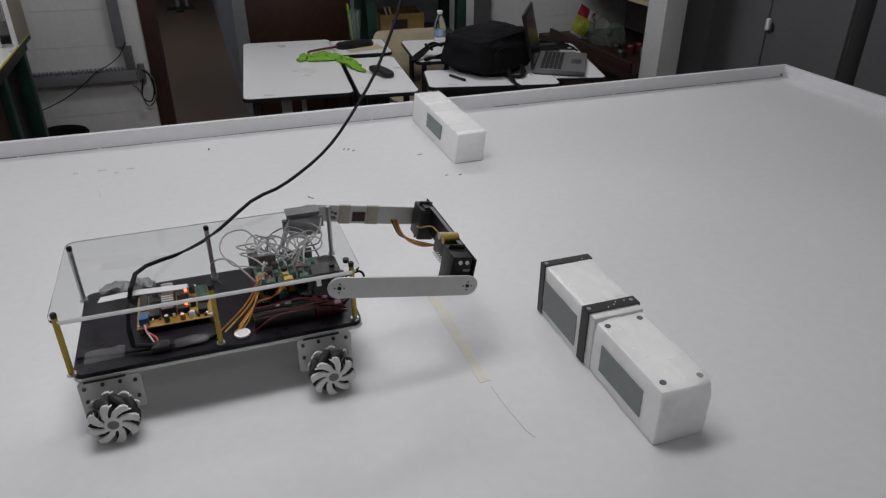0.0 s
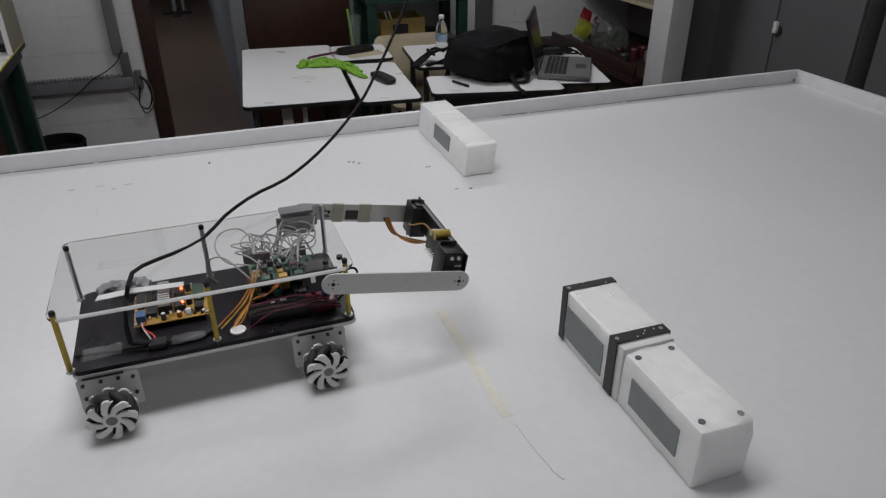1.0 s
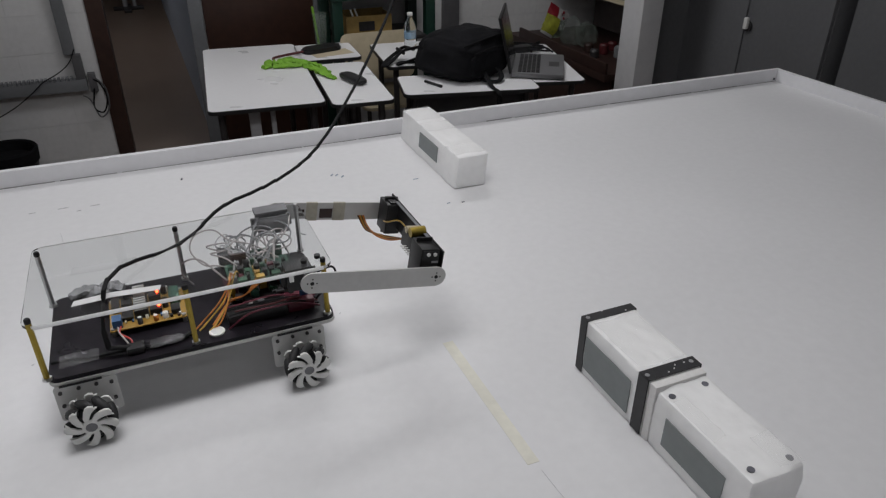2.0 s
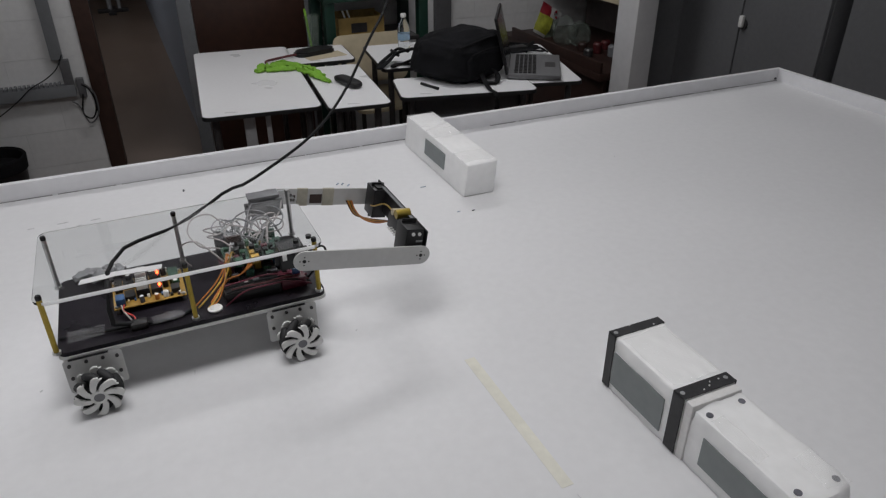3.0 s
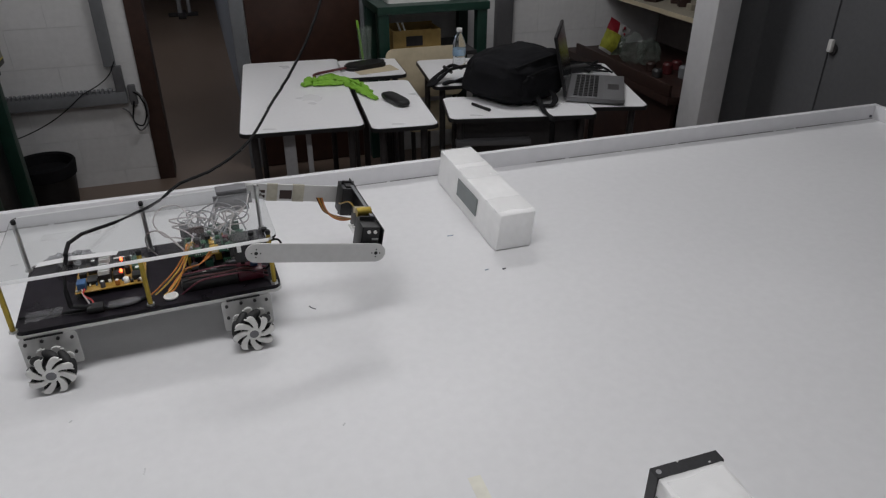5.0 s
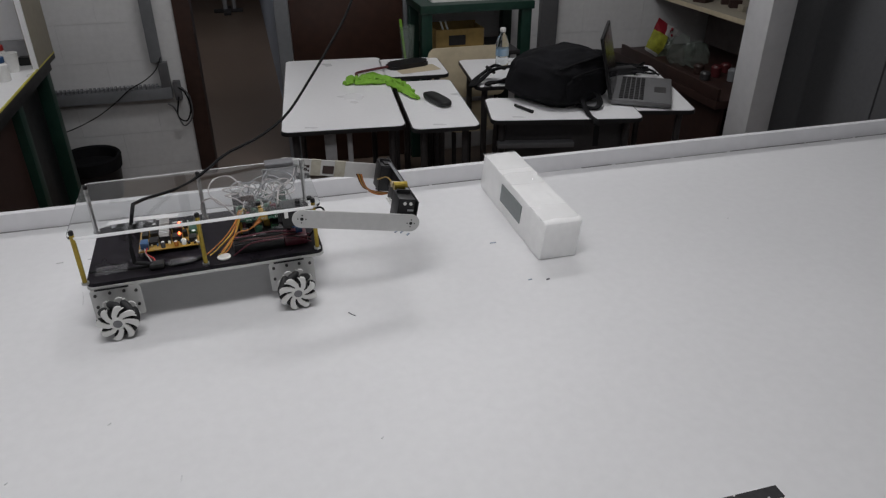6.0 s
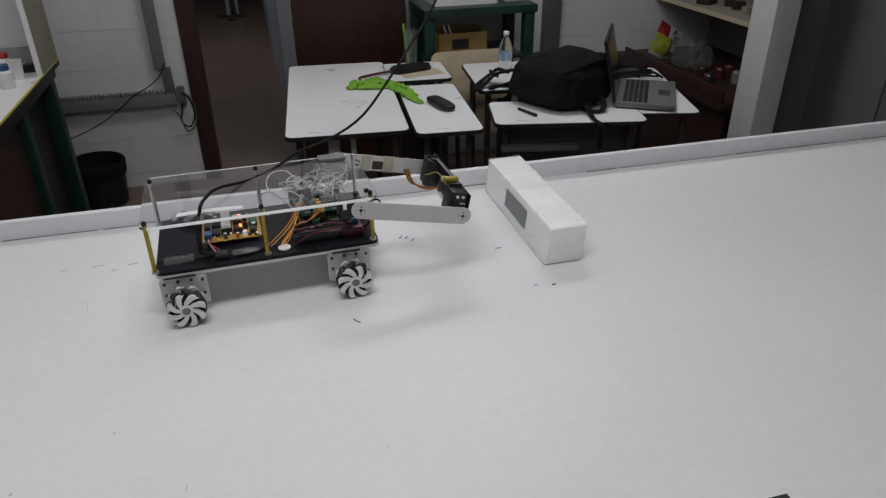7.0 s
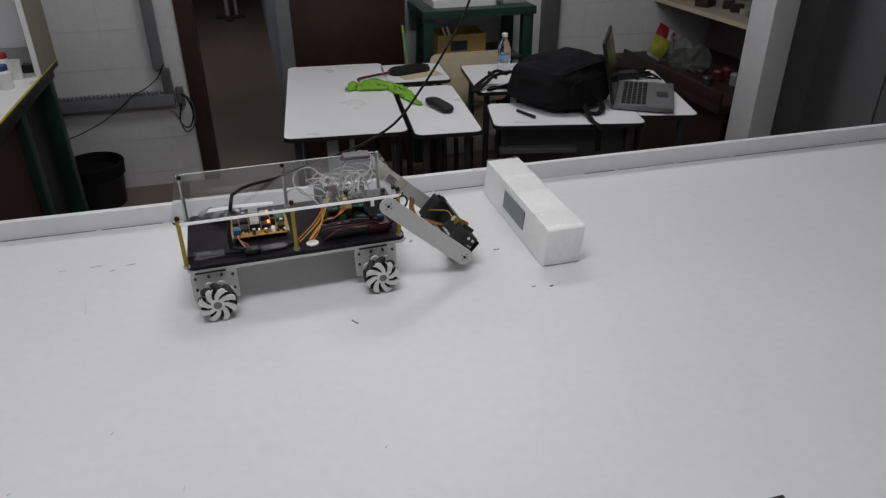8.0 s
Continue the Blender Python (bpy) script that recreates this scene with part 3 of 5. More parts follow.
# the black bag: a soft backpack lying on its back panel, one corner towards the room
bag = thing("black_bag", pose(0.828, 2.246, DESK_Z + 0.001, 0, 0, 27), "soft black nylon backpack lying with loose straps", "backpack")
bm = B()
bmesh.ops.create_icosphere(bm, subdivisions=5, radius=1)
for v in bm.verts:
    c = v.co.copy()
    q = Vector([math.copysign(abs(a) ** 0.55, a) for a in c])
    up = (q.z + 1) / 2
    q.x *= 0.190 * (1 - 0.10 * up)
    q.y *= 0.186 * (1 - 0.16 * up)
    q.z = up * (0.200 - 0.030 * max(0, c.y) - 0.022 * max(0, -c.x))
    q += c.normalized() * (0.014 * noise.noise(c * 2.3) + 0.005 * noise.noise(c * 7) + 0.004 * abs(noise.noise(c * Vector((3, 3, 11)))))
    q.z = max(q.z, 0)
    v.co = q
part("bag_body", bm, M_BAG, bag, smooth=180)
bm = B()
bmesh.ops.create_icosphere(bm, subdivisions=4, radius=1)
for v in bm.verts:
    q = Vector([math.copysign(abs(a) ** 0.5, a) for a in v.co])
    v.co = Vector((q.x * 0.130, -0.146 + q.y * 0.034, 0.078 + q.z * 0.060)) + v.co * 0.008 * noise.noise(v.co * 4)
part("front_pocket", bm, M_BAG, bag, smooth=180)
part("zip", hose(B(), [(-0.12, -0.166, 0.128), (-0.04, -0.176, 0.140), (0.05, -0.176, 0.139), (0.12, -0.165, 0.126)], 0.0035, 6), M_STRAP, bag)
part("top_seam", hose(B(), [(-0.15, -0.13, 0.160), (-0.05, -0.150, 0.176), (0.06, -0.150, 0.180), (0.15, -0.128, 0.166)], 0.004, 6), M_STRAP, bag)
to_bag = bag.matrix_basis.inverted()


def bag_strap(points, r, flat):
    """A webbing strap given by places on the desks."""
    part("strap", hose(B(), [to_bag @ Vector((x, y, DESK_Z + z)) for x, y, z in points], r, 8, 6, flat), M_STRAP, bag)


bag_strap([(0.69, 2.44, 0.085), (0.640, 2.51, 0.055), (0.585, 2.50, 0.020), (0.530, 2.46, 0.006), (0.565, 2.53, 0.012), (0.625, 2.56, 0.040), (0.660, 2.545, 0.065), (0.69, 2.50, 0.06)], 0.007, 2.0)
bag_strap([(0.70, 2.39, 0.060), (0.640, 2.42, 0.030), (0.600, 2.46, 0.008), (0.63, 2.50, 0.006), (0.70, 2.46, 0.010)], 0.006, 2.2)
bag_strap([(0.895, 2.13, 0.05), (0.930, 2.09, 0.045), (0.935, 2.06, 0.022), (0.905, 2.03, 0.010), (0.870, 2.05, 0.008), (0.850, 2.08, 0.01)], 0.007, 1.8)
bag_strap([(0.860, 2.11, 0.07), (0.850, 2.03, 0.030), (0.846, 1.965, 0.006), (0.844, 1.905, 0.004), (0.843, 1.892, -0.03), (0.843, 1.890, -0.09)], 0.0035, 3.2)
part("buckle", box(B(), (-0.022, -0.016, 0), (0.022, 0.016, 0.014), 0.005), M_BLACK, bag, at=to_bag @ pose(0.632, 2.535, DESK_Z + 0.045, 20, 30, 15))

# laptop: hinge along its long left edge
lap = thing("laptop", pose(0.990, 2.075, DESK_Z + 0.001, 0, 0, 59), "open silver laptop with dark keys and screen", "laptop")
part("base", box(B(), (0, -0.235, 0.004), (0.37, 0, 0.024), 0.005), M_SILVER, lap)
for x in (0.03, 0.34):
    for y in (-0.21, -0.025):
        part("foot", rod(B(), (x, y, 0), (x, y, 0.005), 0.008, 10), M_BLACK, lap)
part("palm_rest", box(B(), (0.01, -0.232, 0.0225), (0.36, -0.15, 0.0248), 0.001), M_SILVER, lap)
keys = B()
for r in range(5):
    for k in range(13):
        box(keys, (0.025 + k * 0.0247, -0.045 - r * 0.02, 0.024), (0.025 + k * 0.0247 + 0.021, -0.029 - r * 0.02, 0.0272))
part("keyboard", keys, M_BLACK, lap)
part("touchpad", box(B(), (0.14, -0.212, 0.0245), (0.22, -0.165, 0.0253)), M_LEG, lap)
part("screen", box(B(), (0, 0, 0), (0.37, 0.012, 0.245), 0.003), M_BLACK, lap, at=pose(0, -0.004, 0.02, -14))
part("display", box(B(), (0.015, -0.0012, 0.015), (0.355, 0.0, 0.235)), M_SCREEN, lap, at=pose(0, -0.004, 0.02, -14))
mess = thing("tangled_cables", pose(1.30, 2.48, DZ), "tangled dark cables and charger beside the laptop", "cables")
for k in range(4):
    rnd = random.Random(k)
    part("cable", hose(B(), [(rnd.uniform(-0.1, 0.12), rnd.uniform(-0.09, 0.1), rnd.uniform(0.006, 0.03)) for _ in range(7)], 0.0045), M_CORD, mess)
part("charger", box(B(), (-0.09, -0.02, 0), (0.02, 0.035, 0.03), 0.005), M_BLACK, mess)

# ---------------------------------------------------------------- green work bench at the back
bench = thing("green_workbench", pose(0, 0, 0), "dark green steel workbench against the wall", "workbench")
part("benchtop", box(B(), (0.455, 3.08, -0.033), (1.055, 3.44, 0.007), 0.004), M_GREEN, bench)
for x in (0.46, 0.99):
    for y in (3.09, 3.38):
        part("leg", box(B(), (x, y, FLOOR), (x + 0.055, y + 0.055, -0.033), 0.004), M_GREEN, bench)
part("shelf", box(B(), (0.515, 3.09, -0.262), (0.99, 3.43, -0.24), 0.003), M_LEG, bench)
tray = thing("white_tray", pose(0.70, 3.28, 0.007), "white plastic tray on the green workbench", "tray")
part("tray_body", prism(B(), outline(-0.17, 0.17, -0.12, 0.12, 0.02), 0, 0.035, bev=0.004), M_WPLAS, tray)
tray = thing("grey_box", pose(0.97, 3.28, 0.007), "low grey box on the green workbench", "box")
part("box_body", box(B(), (-0.06, -0.1, 0), (0.06, 0.1, 0.05), 0.004), M_LEG_GREY, tray)
crate = thing("ochre_carton", pose(0.68, 3.24, -0.24), "open ochre carton with white sticks on the shelf", "carton")
bm = B()
box(bm, (-0.13, -0.08, 0), (0.13, 0.08, 0.006))
for lo, hi in (((-0.13, -0.08, 0.006), (0.13, -0.074, 0.11)), ((-0.13, 0.074, 0.006), (0.13, 0.08, 0.12)), ((-0.13, -0.074, 0.006), (-0.124, 0.074, 0.11)), ((0.124, -0.074, 0.006), (0.13, 0.074, 0.11))):
    box(bm, lo, hi)
part("carton_body", bm, M_CARD, crate)
part("front_label", box(B(), (-0.06, -0.082, 0.03), (0.03, -0.0802, 0.08)), M_LEG, crate)
for k, x in enumerate((-0.05, -0.025)):
    part("stick", rod(B(), (x, -0.03, 0.02), (x - 0.05, -0.06, 0.15), 0.005), M_WPLAS, crate)

# ---------------------------------------------------------------- right-hand shelving behind the column
shelf = thing("wall_shelf", pose(0, 0, 0), "pale wall shelf crowded with small parts", "shelf")
part("board", box(B(), (1.953, 2.36, -0.070), (2.35, 3.45, -0.048), 0.002), M_BEIGE, shelf)
part("front_edge", box(B(), (1.950, 2.36, -0.0705), (1.953, 3.45, -0.0475)), M_CREAM, shelf)
part("back_panel", box(B(), (2.35, 2.36, FLOOR), (2.37, 3.45, CEIL)), M_BACKBOARD, shelf)
ledge = thing("brown_bench", pose(0, 0, 0), "reddish brown wooden bench below the shelf", "bench")
part("board", box(B(), (1.70, 2.36, -0.40), (2.345, 3.45, -0.36), 0.003), M_BROWN, ledge)
part("front_panel", box(B(), (1.74, 2.37, FLOOR), (1.76, 3.44, -0.40)), M_BROWN, ledge)
part("upstand", box(B(), (1.70, 2.36, -0.359), (1.715, 3.3, -0.30), 0.002), M_BROWN, ledge)
rnd = random.Random(5)
for k in range(9):
    y = 2.5 + k * 0.1
    s = rnd.uniform(0.025, 0.05)
    it = thing("small_box", pose(2.05 + rnd.uniform(-0.03, 0.08), y, -0.048, 0, 0, rnd.uniform(-30, 30)), "small worn carton on the pale shelf", "box", "boxes on the shelf")
    part("box_body", box(B(), (-s, -s * 0.8, 0), (s, s * 0.8, s * rnd.uniform(0.8, 1.8)), 0.002), rnd.choice([M_CARD, M_BROWN, M_DUCT, M_BEIGE, M_DUCT_DARK]), it)
snack = thing("snack_packet", pose(1.862, 3.20, -0.352, -12, 30, 4), "crumpled red, yellow and white packet", "packet")
M_PACK_Y = material("yellow_green_print", (0.30, 0.31, 0.04), 0.4, vary=0.35, grain=40, blot=22)
M_PACK_R = material("red_print", (0.22, 0.015, 0.025), 0.4, vary=0.2, grain=40, blot=22)
M_PACK_W = material("white_print", (0.45, 0.45, 0.44), 0.4, vary=0.1, grain=40, blot=22)
M_PACK_G = material("grey_green_print", (0.16, 0.19, 0.14), 0.4, vary=0.3, grain=40, blot=22)
strips = {"yellow_panel": (M_PACK_Y, -0.42, 0.14, -0.5, 0.1), "grey_panel": (M_PACK_G, -0.5, 0.14, 0.1, 0.5), "red_panel": (M_PACK_R, 0.14, 0.5, -0.5, -0.05), "white_panel": (M_PACK_W, 0.14, 0.5, -0.05, 0.5), "seam": (M_PACK_W, -0.5, -0.42, -0.5, 0.1)}
for nm, (mt, v0, v1, u0, u1) in strips.items():
    bm = B()
    bmesh.ops.create_grid(bm, x_segments=6, y_segments=7, size=0.5)
    for v in bm.verts:
        x, y = u0 + (v.co.x + 0.5) * (u1 - u0), v0 + (v.co.y + 0.5) * (v1 - v0)
        puff = 0.026 * max(0, (1 - (2 * x) ** 2)) * max(0, (1 - (2 * y) ** 2)) + 0.010 * noise.noise(Vector((x * 6, y * 6, 3)))
        v.co = Vector((x * 0.168, -puff, y * 0.19 + 0.095))
    bmesh.ops.solidify(bm, geom=bm.faces[:], thickness=0.002)
    part(nm, bm, mt, snack)
for k, (x, z) in enumerate(((0.017, 0.155), (0.043, 0.140), (0.029, 0.172))):
    part("red_print_spot", lathe(B(), [(0.010, 0), (0.008, 0.002), (0.002, 0.003)], 10, pose(x, -0.014, z, 90)), M_PACK_R, snack)
for k, (x, y, s) in enumerate(((1.89, 3.0, 0.070), (1.95, 2.93, 0.062))):
    pb = thing("plastic_bag", pose(x, y, -0.36), "crumpled clear greenish plastic bag", "plastic bag", "plastic bags")
    bm = B()
    bmesh.ops.create_icosphere(bm, subdivisions=3, radius=1)
    for v in bm.verts:
        c = v.co.copy()
        v.co = Vector((c.x * s, c.y * s, (c.z + 0.9) * s * 1.2)) + c * 0.03 * noise.noise(c * 3 + Vector((k * 9, 0, 0)))
        v.co.z = max(0.0, v.co.z)
    part("bag_skin", bm, M_BAGGY, pb)
for x, y, mt, h in ((1.95, 2.74, M_DIMRED, 0.06), (1.98, 2.64, M_DUCT, 0.065), (2.0, 2.56, M_BROWN, 0.08), (2.05, 2.80, M_DIMRED, 0.05), (1.90, 2.82, M_BROWN, 0.05), (1.86, 2.70, M_LEG, 0.045)):
    jar = thing("small_pot", pose(x, y, -0.36), "small pot among clutter on the brown bench", "pot", "pots on the bench")
    part("pot_body", lathe(B(), [(0.022, 0), (0.026, 0.004), (0.028, h - 0.01), (0.02, h)], 14), mt, jar)

# ---------------------------------------------------------------- steel cabinets
def steel_cabinet(at, w, d, h, label):
    c = thing("steel_cabinet", at, label, "cabinet", "steel cabinets")
    part("body", box(B(), (0.02, 0, 0), (d, w, h), 0.004), M_LOCK, c)
    for k in (0, 1):
        leaf = part("door", box(B(), (0, k * w / 2 + 0.004, 0.06), (0.02, (k + 1) * w / 2 - 0.004, h - 0.02), 0.003), M_LOCK, c)
        if k == 0:
            # white colour in place of metal carries the handle's bright reflection
            grip = part("handle", box(B(), (-0.028, w / 2 - 0.036, 0.843), (-0.010, w / 2 - 0.012, 0.897), 0.008), M_WPLAS, leaf, "metal twist handle, whitened for its shine")
            part("handle_plate", rod(B(), (-0.011, w / 2 - 0.026, 0.855), (-0.0005, w / 2 - 0.026, 0.855), 0.022, 16), M_LEG, leaf)
    return c


steel_cabinet(pose(2.10, 1.43, FLOOR), 0.90, 0.42, 1.98, "tall dark grey steel cabinet with closed doors")
steel_cabinet(pose(2.16, 0.49, FLOOR), 0.90, 0.38, 1.98, "tall dark grey steel cabinet standing slightly back")

# ---------------------------------------------------------------- left bench with hutch
lb = thing("white_topped_bench", pose(0, 0, 0), "bench with white top, yellow edge and green legs", "workbench")
# apron is blackened to carry the shade below the top
part("apron", box(B(), (-2.17, 1.04, -0.12), (-1.18, 2.82, -0.075)), M_BLACK, lb)
part("benchtop", box(B(), (-2.18, 1.02, -0.075), (-1.162, 2.83, -0.05), 0.002), M_DESK, lb)
part("edge_band", box(B(), (-1.162, 1.02, -0.0550), (-1.157, 2.83, -0.049)), M_YELLOW_EDGE, lb)
part("lower_edge", box(B(), (-1.162, 1.02, -0.0752), (-1.1575, 2.83, -0.0552)), M_EDGE, lb)
for y in (1.05, 2.30, 2.76):
    part("leg", box(B(), (-1.25, y, FLOOR), (-1.19, y + 0.06, -0.075), 0.004), M_GREEN, lb)
# dark sheets added to close the space, standing in for under-bench shade
part("side_panel", box(B(), (-1.24, 1.11, FLOOR + 0.02), (-1.22, 2.30, -0.12)), M_BROWN, lb)
part("side_panel", box(B(), (-1.26, 2.36, FLOOR + 0.02), (-1.24, 2.76, -0.12)), M_BLACK, lb)
hutch = thing("bench_hutch", pose(0, 0, 0), "beige open hutch with white edges on the bench", "shelf unit")
part("side_panel", box(B(), (-1.177, 2.548, -0.049), (-1.157, 2.825, 0.75), 0.001), M_BEIGE, hutch)
part("front_edge", box(B(), (-1.172, 2.538, -0.049), (-1.154, 2.548, 0.75)), M_DESK, hutch)
part("back_panel", box(B(), (-2.15, 2.80, -0.049), (-1.18, 2.82, 0.75)), M_DESK, hutch)
part("rail", box(B(), (-2.15, 2.78, -0.049), (-1.18, 2.80, 0.01)), M_LEG_GREY, hutch)
part("shelf_board", box(B(), (-2.15, 2.56, 0.35), (-1.18, 2.80, 0.37)), M_DESK, hutch)
for x, y, capm, r, h in ((-1.236, 2.40, M_BLUE, 0.024, 0.056), (-1.280, 2.58, M_RED, 0.022, 0.06)):
    jar = thing("plastic_jar", pose(x, y, -0.05), "small white plastic jar with coloured cap", "jar", "jars on the bench")
    part("jar_body", lathe(B(), [(r * 0.92, 0), (r, 0.004), (r, h), (r * 0.7, h + 0.008)], 18), M_WPLAS, jar)
    part("cap", lathe(B(), [(r * 0.72, h + 0.008), (r * 0.78, h + 0.01), (r * 0.78, h + 0.026), (r * 0.7, h + 0.028)], 18), capm, jar)
tub = thing("white_cup", pose(-1.236, 2.53, -0.05), "white plastic cup on the white bench", "cup")
part("cup_wall", lathe(B(), [(0.021, 0), (0.022, 0.003), (0.027, 0.066), (0.0285, 0.068), (0.0255, 0.068), (0.0205, 0.005)], 20), M_WPLAS, tub)
dk = thing("dark_box", pose(-1.205, 2.63, -0.05), "small dark box on the white bench", "box")
part("box_body", box(B(), (-0.03, -0.02, 0), (0.03, 0.02, 0.03), 0.003), M_BLACK, dk)

bin_ = thing("waste_bin", pose(-1.235, 3.28, FLOOR), "round black plastic waste bin on the floor", "bin")
BIN_H = 0.86
part("bin_wall", lathe(B(), [(r, z * BIN_H) for r, z in ((0.115, 0), (0.12, 0.004), (0.140, 0.245), (0.146, 0.25), (0.146, 0.26), (0.132, 0.26), (0.11, 0.02))], 26), M_BLACK, bin_)
part("bin_liner", lathe(B(), [(r, z * BIN_H) for r, z in ((0.143, 0.19), (0.149, 0.262), (0.143, 0.272), (0.13, 0.263), (0.124, 0.21))], 26), M_BAG, bin_)

# ---------------------------------------------------------------- painted blocks of the north wall
COURSE, LENGTH = 0.19, 0.385


def wall_blocks(parent, x0, x1, z0, z1, shift):
    shared = {}
    row = math.ceil((z0 + 0.255) / COURSE) - 1
    while -0.255 + row * COURSE < z1:
        za, zb = max(z0, -0.255 + row * COURSE + 0.0009), min(z1, -0.255 + (row + 1) * COURSE - 0.0009)
        x = -1.087 - 10 * LENGTH + (LENGTH / 2 if row % 2 == 0 else 0) + shift
        while x < x1:
            xa, xb = max(x0, x + 0.0009), min(x1, x + LENGTH - 0.0009)
            if xb - xa > 0.02 and zb - za > 0.02:
                key = (round(xb - xa, 3), round(zb - za, 3))
                if key not in shared:
                    shared[key] = mesh_of("block", box(B(), (0, 0, 0), (xb - xa, 0.0092, zb - za), 0.0005), M_WALL, 0)
                ob = new("block", shared[key])
                ob.parent = parent
                ob.location = (xa, WALL_Y - 0.0004 + 0.0004 * random.random(), za)
            x += LENGTH
        row += 1


wall_blocks(wall_a, -2.2, -0.728, FLOOR, 0.88, 0.0)
wall_blocks(wall_b, 0.51, 2.35, FLOOR, 0.88, 0.1)

# ---------------------------------------------------------------- pen marks on the table
smear(-0.281, 0.545, [(-0.005, 0.006), (-0.001, -0.001), (0.004, -0.006)], 0.0010, M_MARK)
smear(-0.473, 0.909, [(0, -0.004), (0.001, 0.004)], 0.002, M_MARK)
for x, y in ((-0.155, 0.803), (-0.145, 0.798), (-0.135, 0.786)):
    smear(x, y, [(-0.003, -0.003), (0.001, 0.002), (0.003, 0.003)], 0.0018, M_BLUEMARK)
smear(0.063, 0.560, [(-0.003, 0.0), (0.003, 0.001)], 0.0015, M_MARK)
smear(0.032, 0.567, [(-0.003, 0.0), (0.004, 0.001)], 0.0011, M_BLUEMARK)
smear(0.013, 0.71, [(-0.006, 0.0), (0.006, 0.0)], 0.0012, M_BLUEMARK)
for x, y, w in ((-0.767, 0.845, 0.006), (-0.71, 0.846, 0.01), (-0.65, 0.837, 0.009), (-0.68, 0.822, 0.004)):
    smear(x, y, [(-w, 0.0), (w, 0.002)], 0.001, M_GREYMARK)
smear(-0.706, 0.70, [(-0.004, 0.03), (0, 0.01), (0.003, -0.012)], 0.0005, M_GREYMARK)
for x, y in ((-0.622, 0.38), (-0.286, 0.263), (-0.725, 0.306), (0.507, 0.683)):
    smear(x, y, [(-0.0015, -0.0015), (0.0015, 0.0015)], 0.0008, M_GREYMARK)
smear(-0.528, 0.26, [(0, -0.005), (0.001, 0.005)], 0.0007, M_GREYMARK)
smear(-0.141, -0.243, [(-0.004, 0.012), (0, 0.0), (0.003, -0.006), (0.006, -0.003)], 0.0006, M_GREYMARK)
smear(-0.150, -0.19, [(-0.003, 0.045), (0.0, 0.0), (0.006, -0.04)], 0.0004, M_GREYMARK)

# ---------------------------------------------------------------- the robot
# local axes: x ahead, y away to its left, origin below the right-hand wheels' outer faces
robot = thing("mecanum_robot", pose(-0.5, -0.09, 0), "four-wheeled mecanum robot with clear top plate and lowered arm", "robot")
DX0, DX1, DY0, DY1, DZ0 = -0.171, 0.187, 0.046, 0.236, 0.074
part("deck", prism(B(), outline(DX0, DX1, DY0, DY1, 0.012), DZ0, 0.080, bev=0.0008), M_DECK, robot, "glossy black deck plate")
part("base_plate", prism(B(), outline(DX0 - 0.001, DX1 + 0.001, DY0 - 0.0015, DY1 + 0.0015, 0.012), 0.0695, 0.0738), M_ALUW, robot, "pale sheet under the deck")

# clear top plate with pale cut edges
PX0, PX1, PY0, PY1, PZ0, PZ1 = -0.180, 0.190, 0.046, 0.250, 0.1564, 0.1605
bm = prism(B(), outline(PX0, PX1, PY0, PY1, 0.014), PZ0, PZ1)
for f in bm.faces:
    f.normal_update()
    f.material_index = 1 if abs(f.normal.z) < 0.5 and abs(f.normal.x) < 0.6 else 0
plate = part("top_plate", bm, [M_ACRYL, M_ACRYL_EDGE], robot, "clear acrylic top plate", smooth=0)
plate.visible_shadow = False
# white sloped strips stand in for light piped to the long cut edges
for y, way in ((PY0, -1), (PY1, 1)):
    bm = B()
    ring = [[bm.verts.new((x, y + way * d, z)) for d, z in ((0.0002, PZ0), (0.0030, PZ0), (0.0030, PZ0 + 0.001), (0.0004, PZ1), (0.0002, PZ1))] for x in (PX0 + 0.013, PX1 - 0.013)]
    for k in range(5):
        bm.faces.new((ring[0][k], ring[0][(k + 1) % 5], ring[1][(k + 1) % 5], ring[1][k]))
    bm.faces.new(ring[0])
    bm.faces.new(ring[1][::-1])
    part("edge_light_strip", bm, M_ACRYL_EDGE, plate, "white strip for the light gathered in the acrylic's cut edge")

for x, y, mt in ((-0.171, 0.049, M_BRASS), (0.003, 0.054, M_BRASS), (0.178, 0.052, M_BRASS), (-0.171, 0.217, M_STEEL), (0.006, 0.220, M_STEEL), (0.184, 0.236, M_STEEL)):
    post = part("standoff", rod(B(), (x, y, 0.0795), (x, y, 0.1635), 0.0036, 6), mt, robot, "brass standoff post" if mt is M_BRASS else "steel standoff post")
    bm = B()
    lathe(bm, [(0.0034, 0.1636), (0.0038, 0.1645), (0.0038, 0.1650 if x > 0.18 else 0.1685), (0.0028, 0.166 if x > 0.18 else 0.170)], 12, pose(x, y, 0))
    part("screw_cap", bm, M_STEEL if x > 0.18 else M_BLACK, post)
    part("nut", rod(B(), (x, y, 0.0800), (x, y, 0.0835), 0.0058, 6), M_STEEL, post)
for x, y in ((0.155, 0.064), (0.175, 0.070), (0.095, 0.075), (0.150, 0.240)):
    part("screw", rod(B(), (x, y, 0.1607), (x, y, 0.1655), 0.0042, 10), M_BLACK, robot)

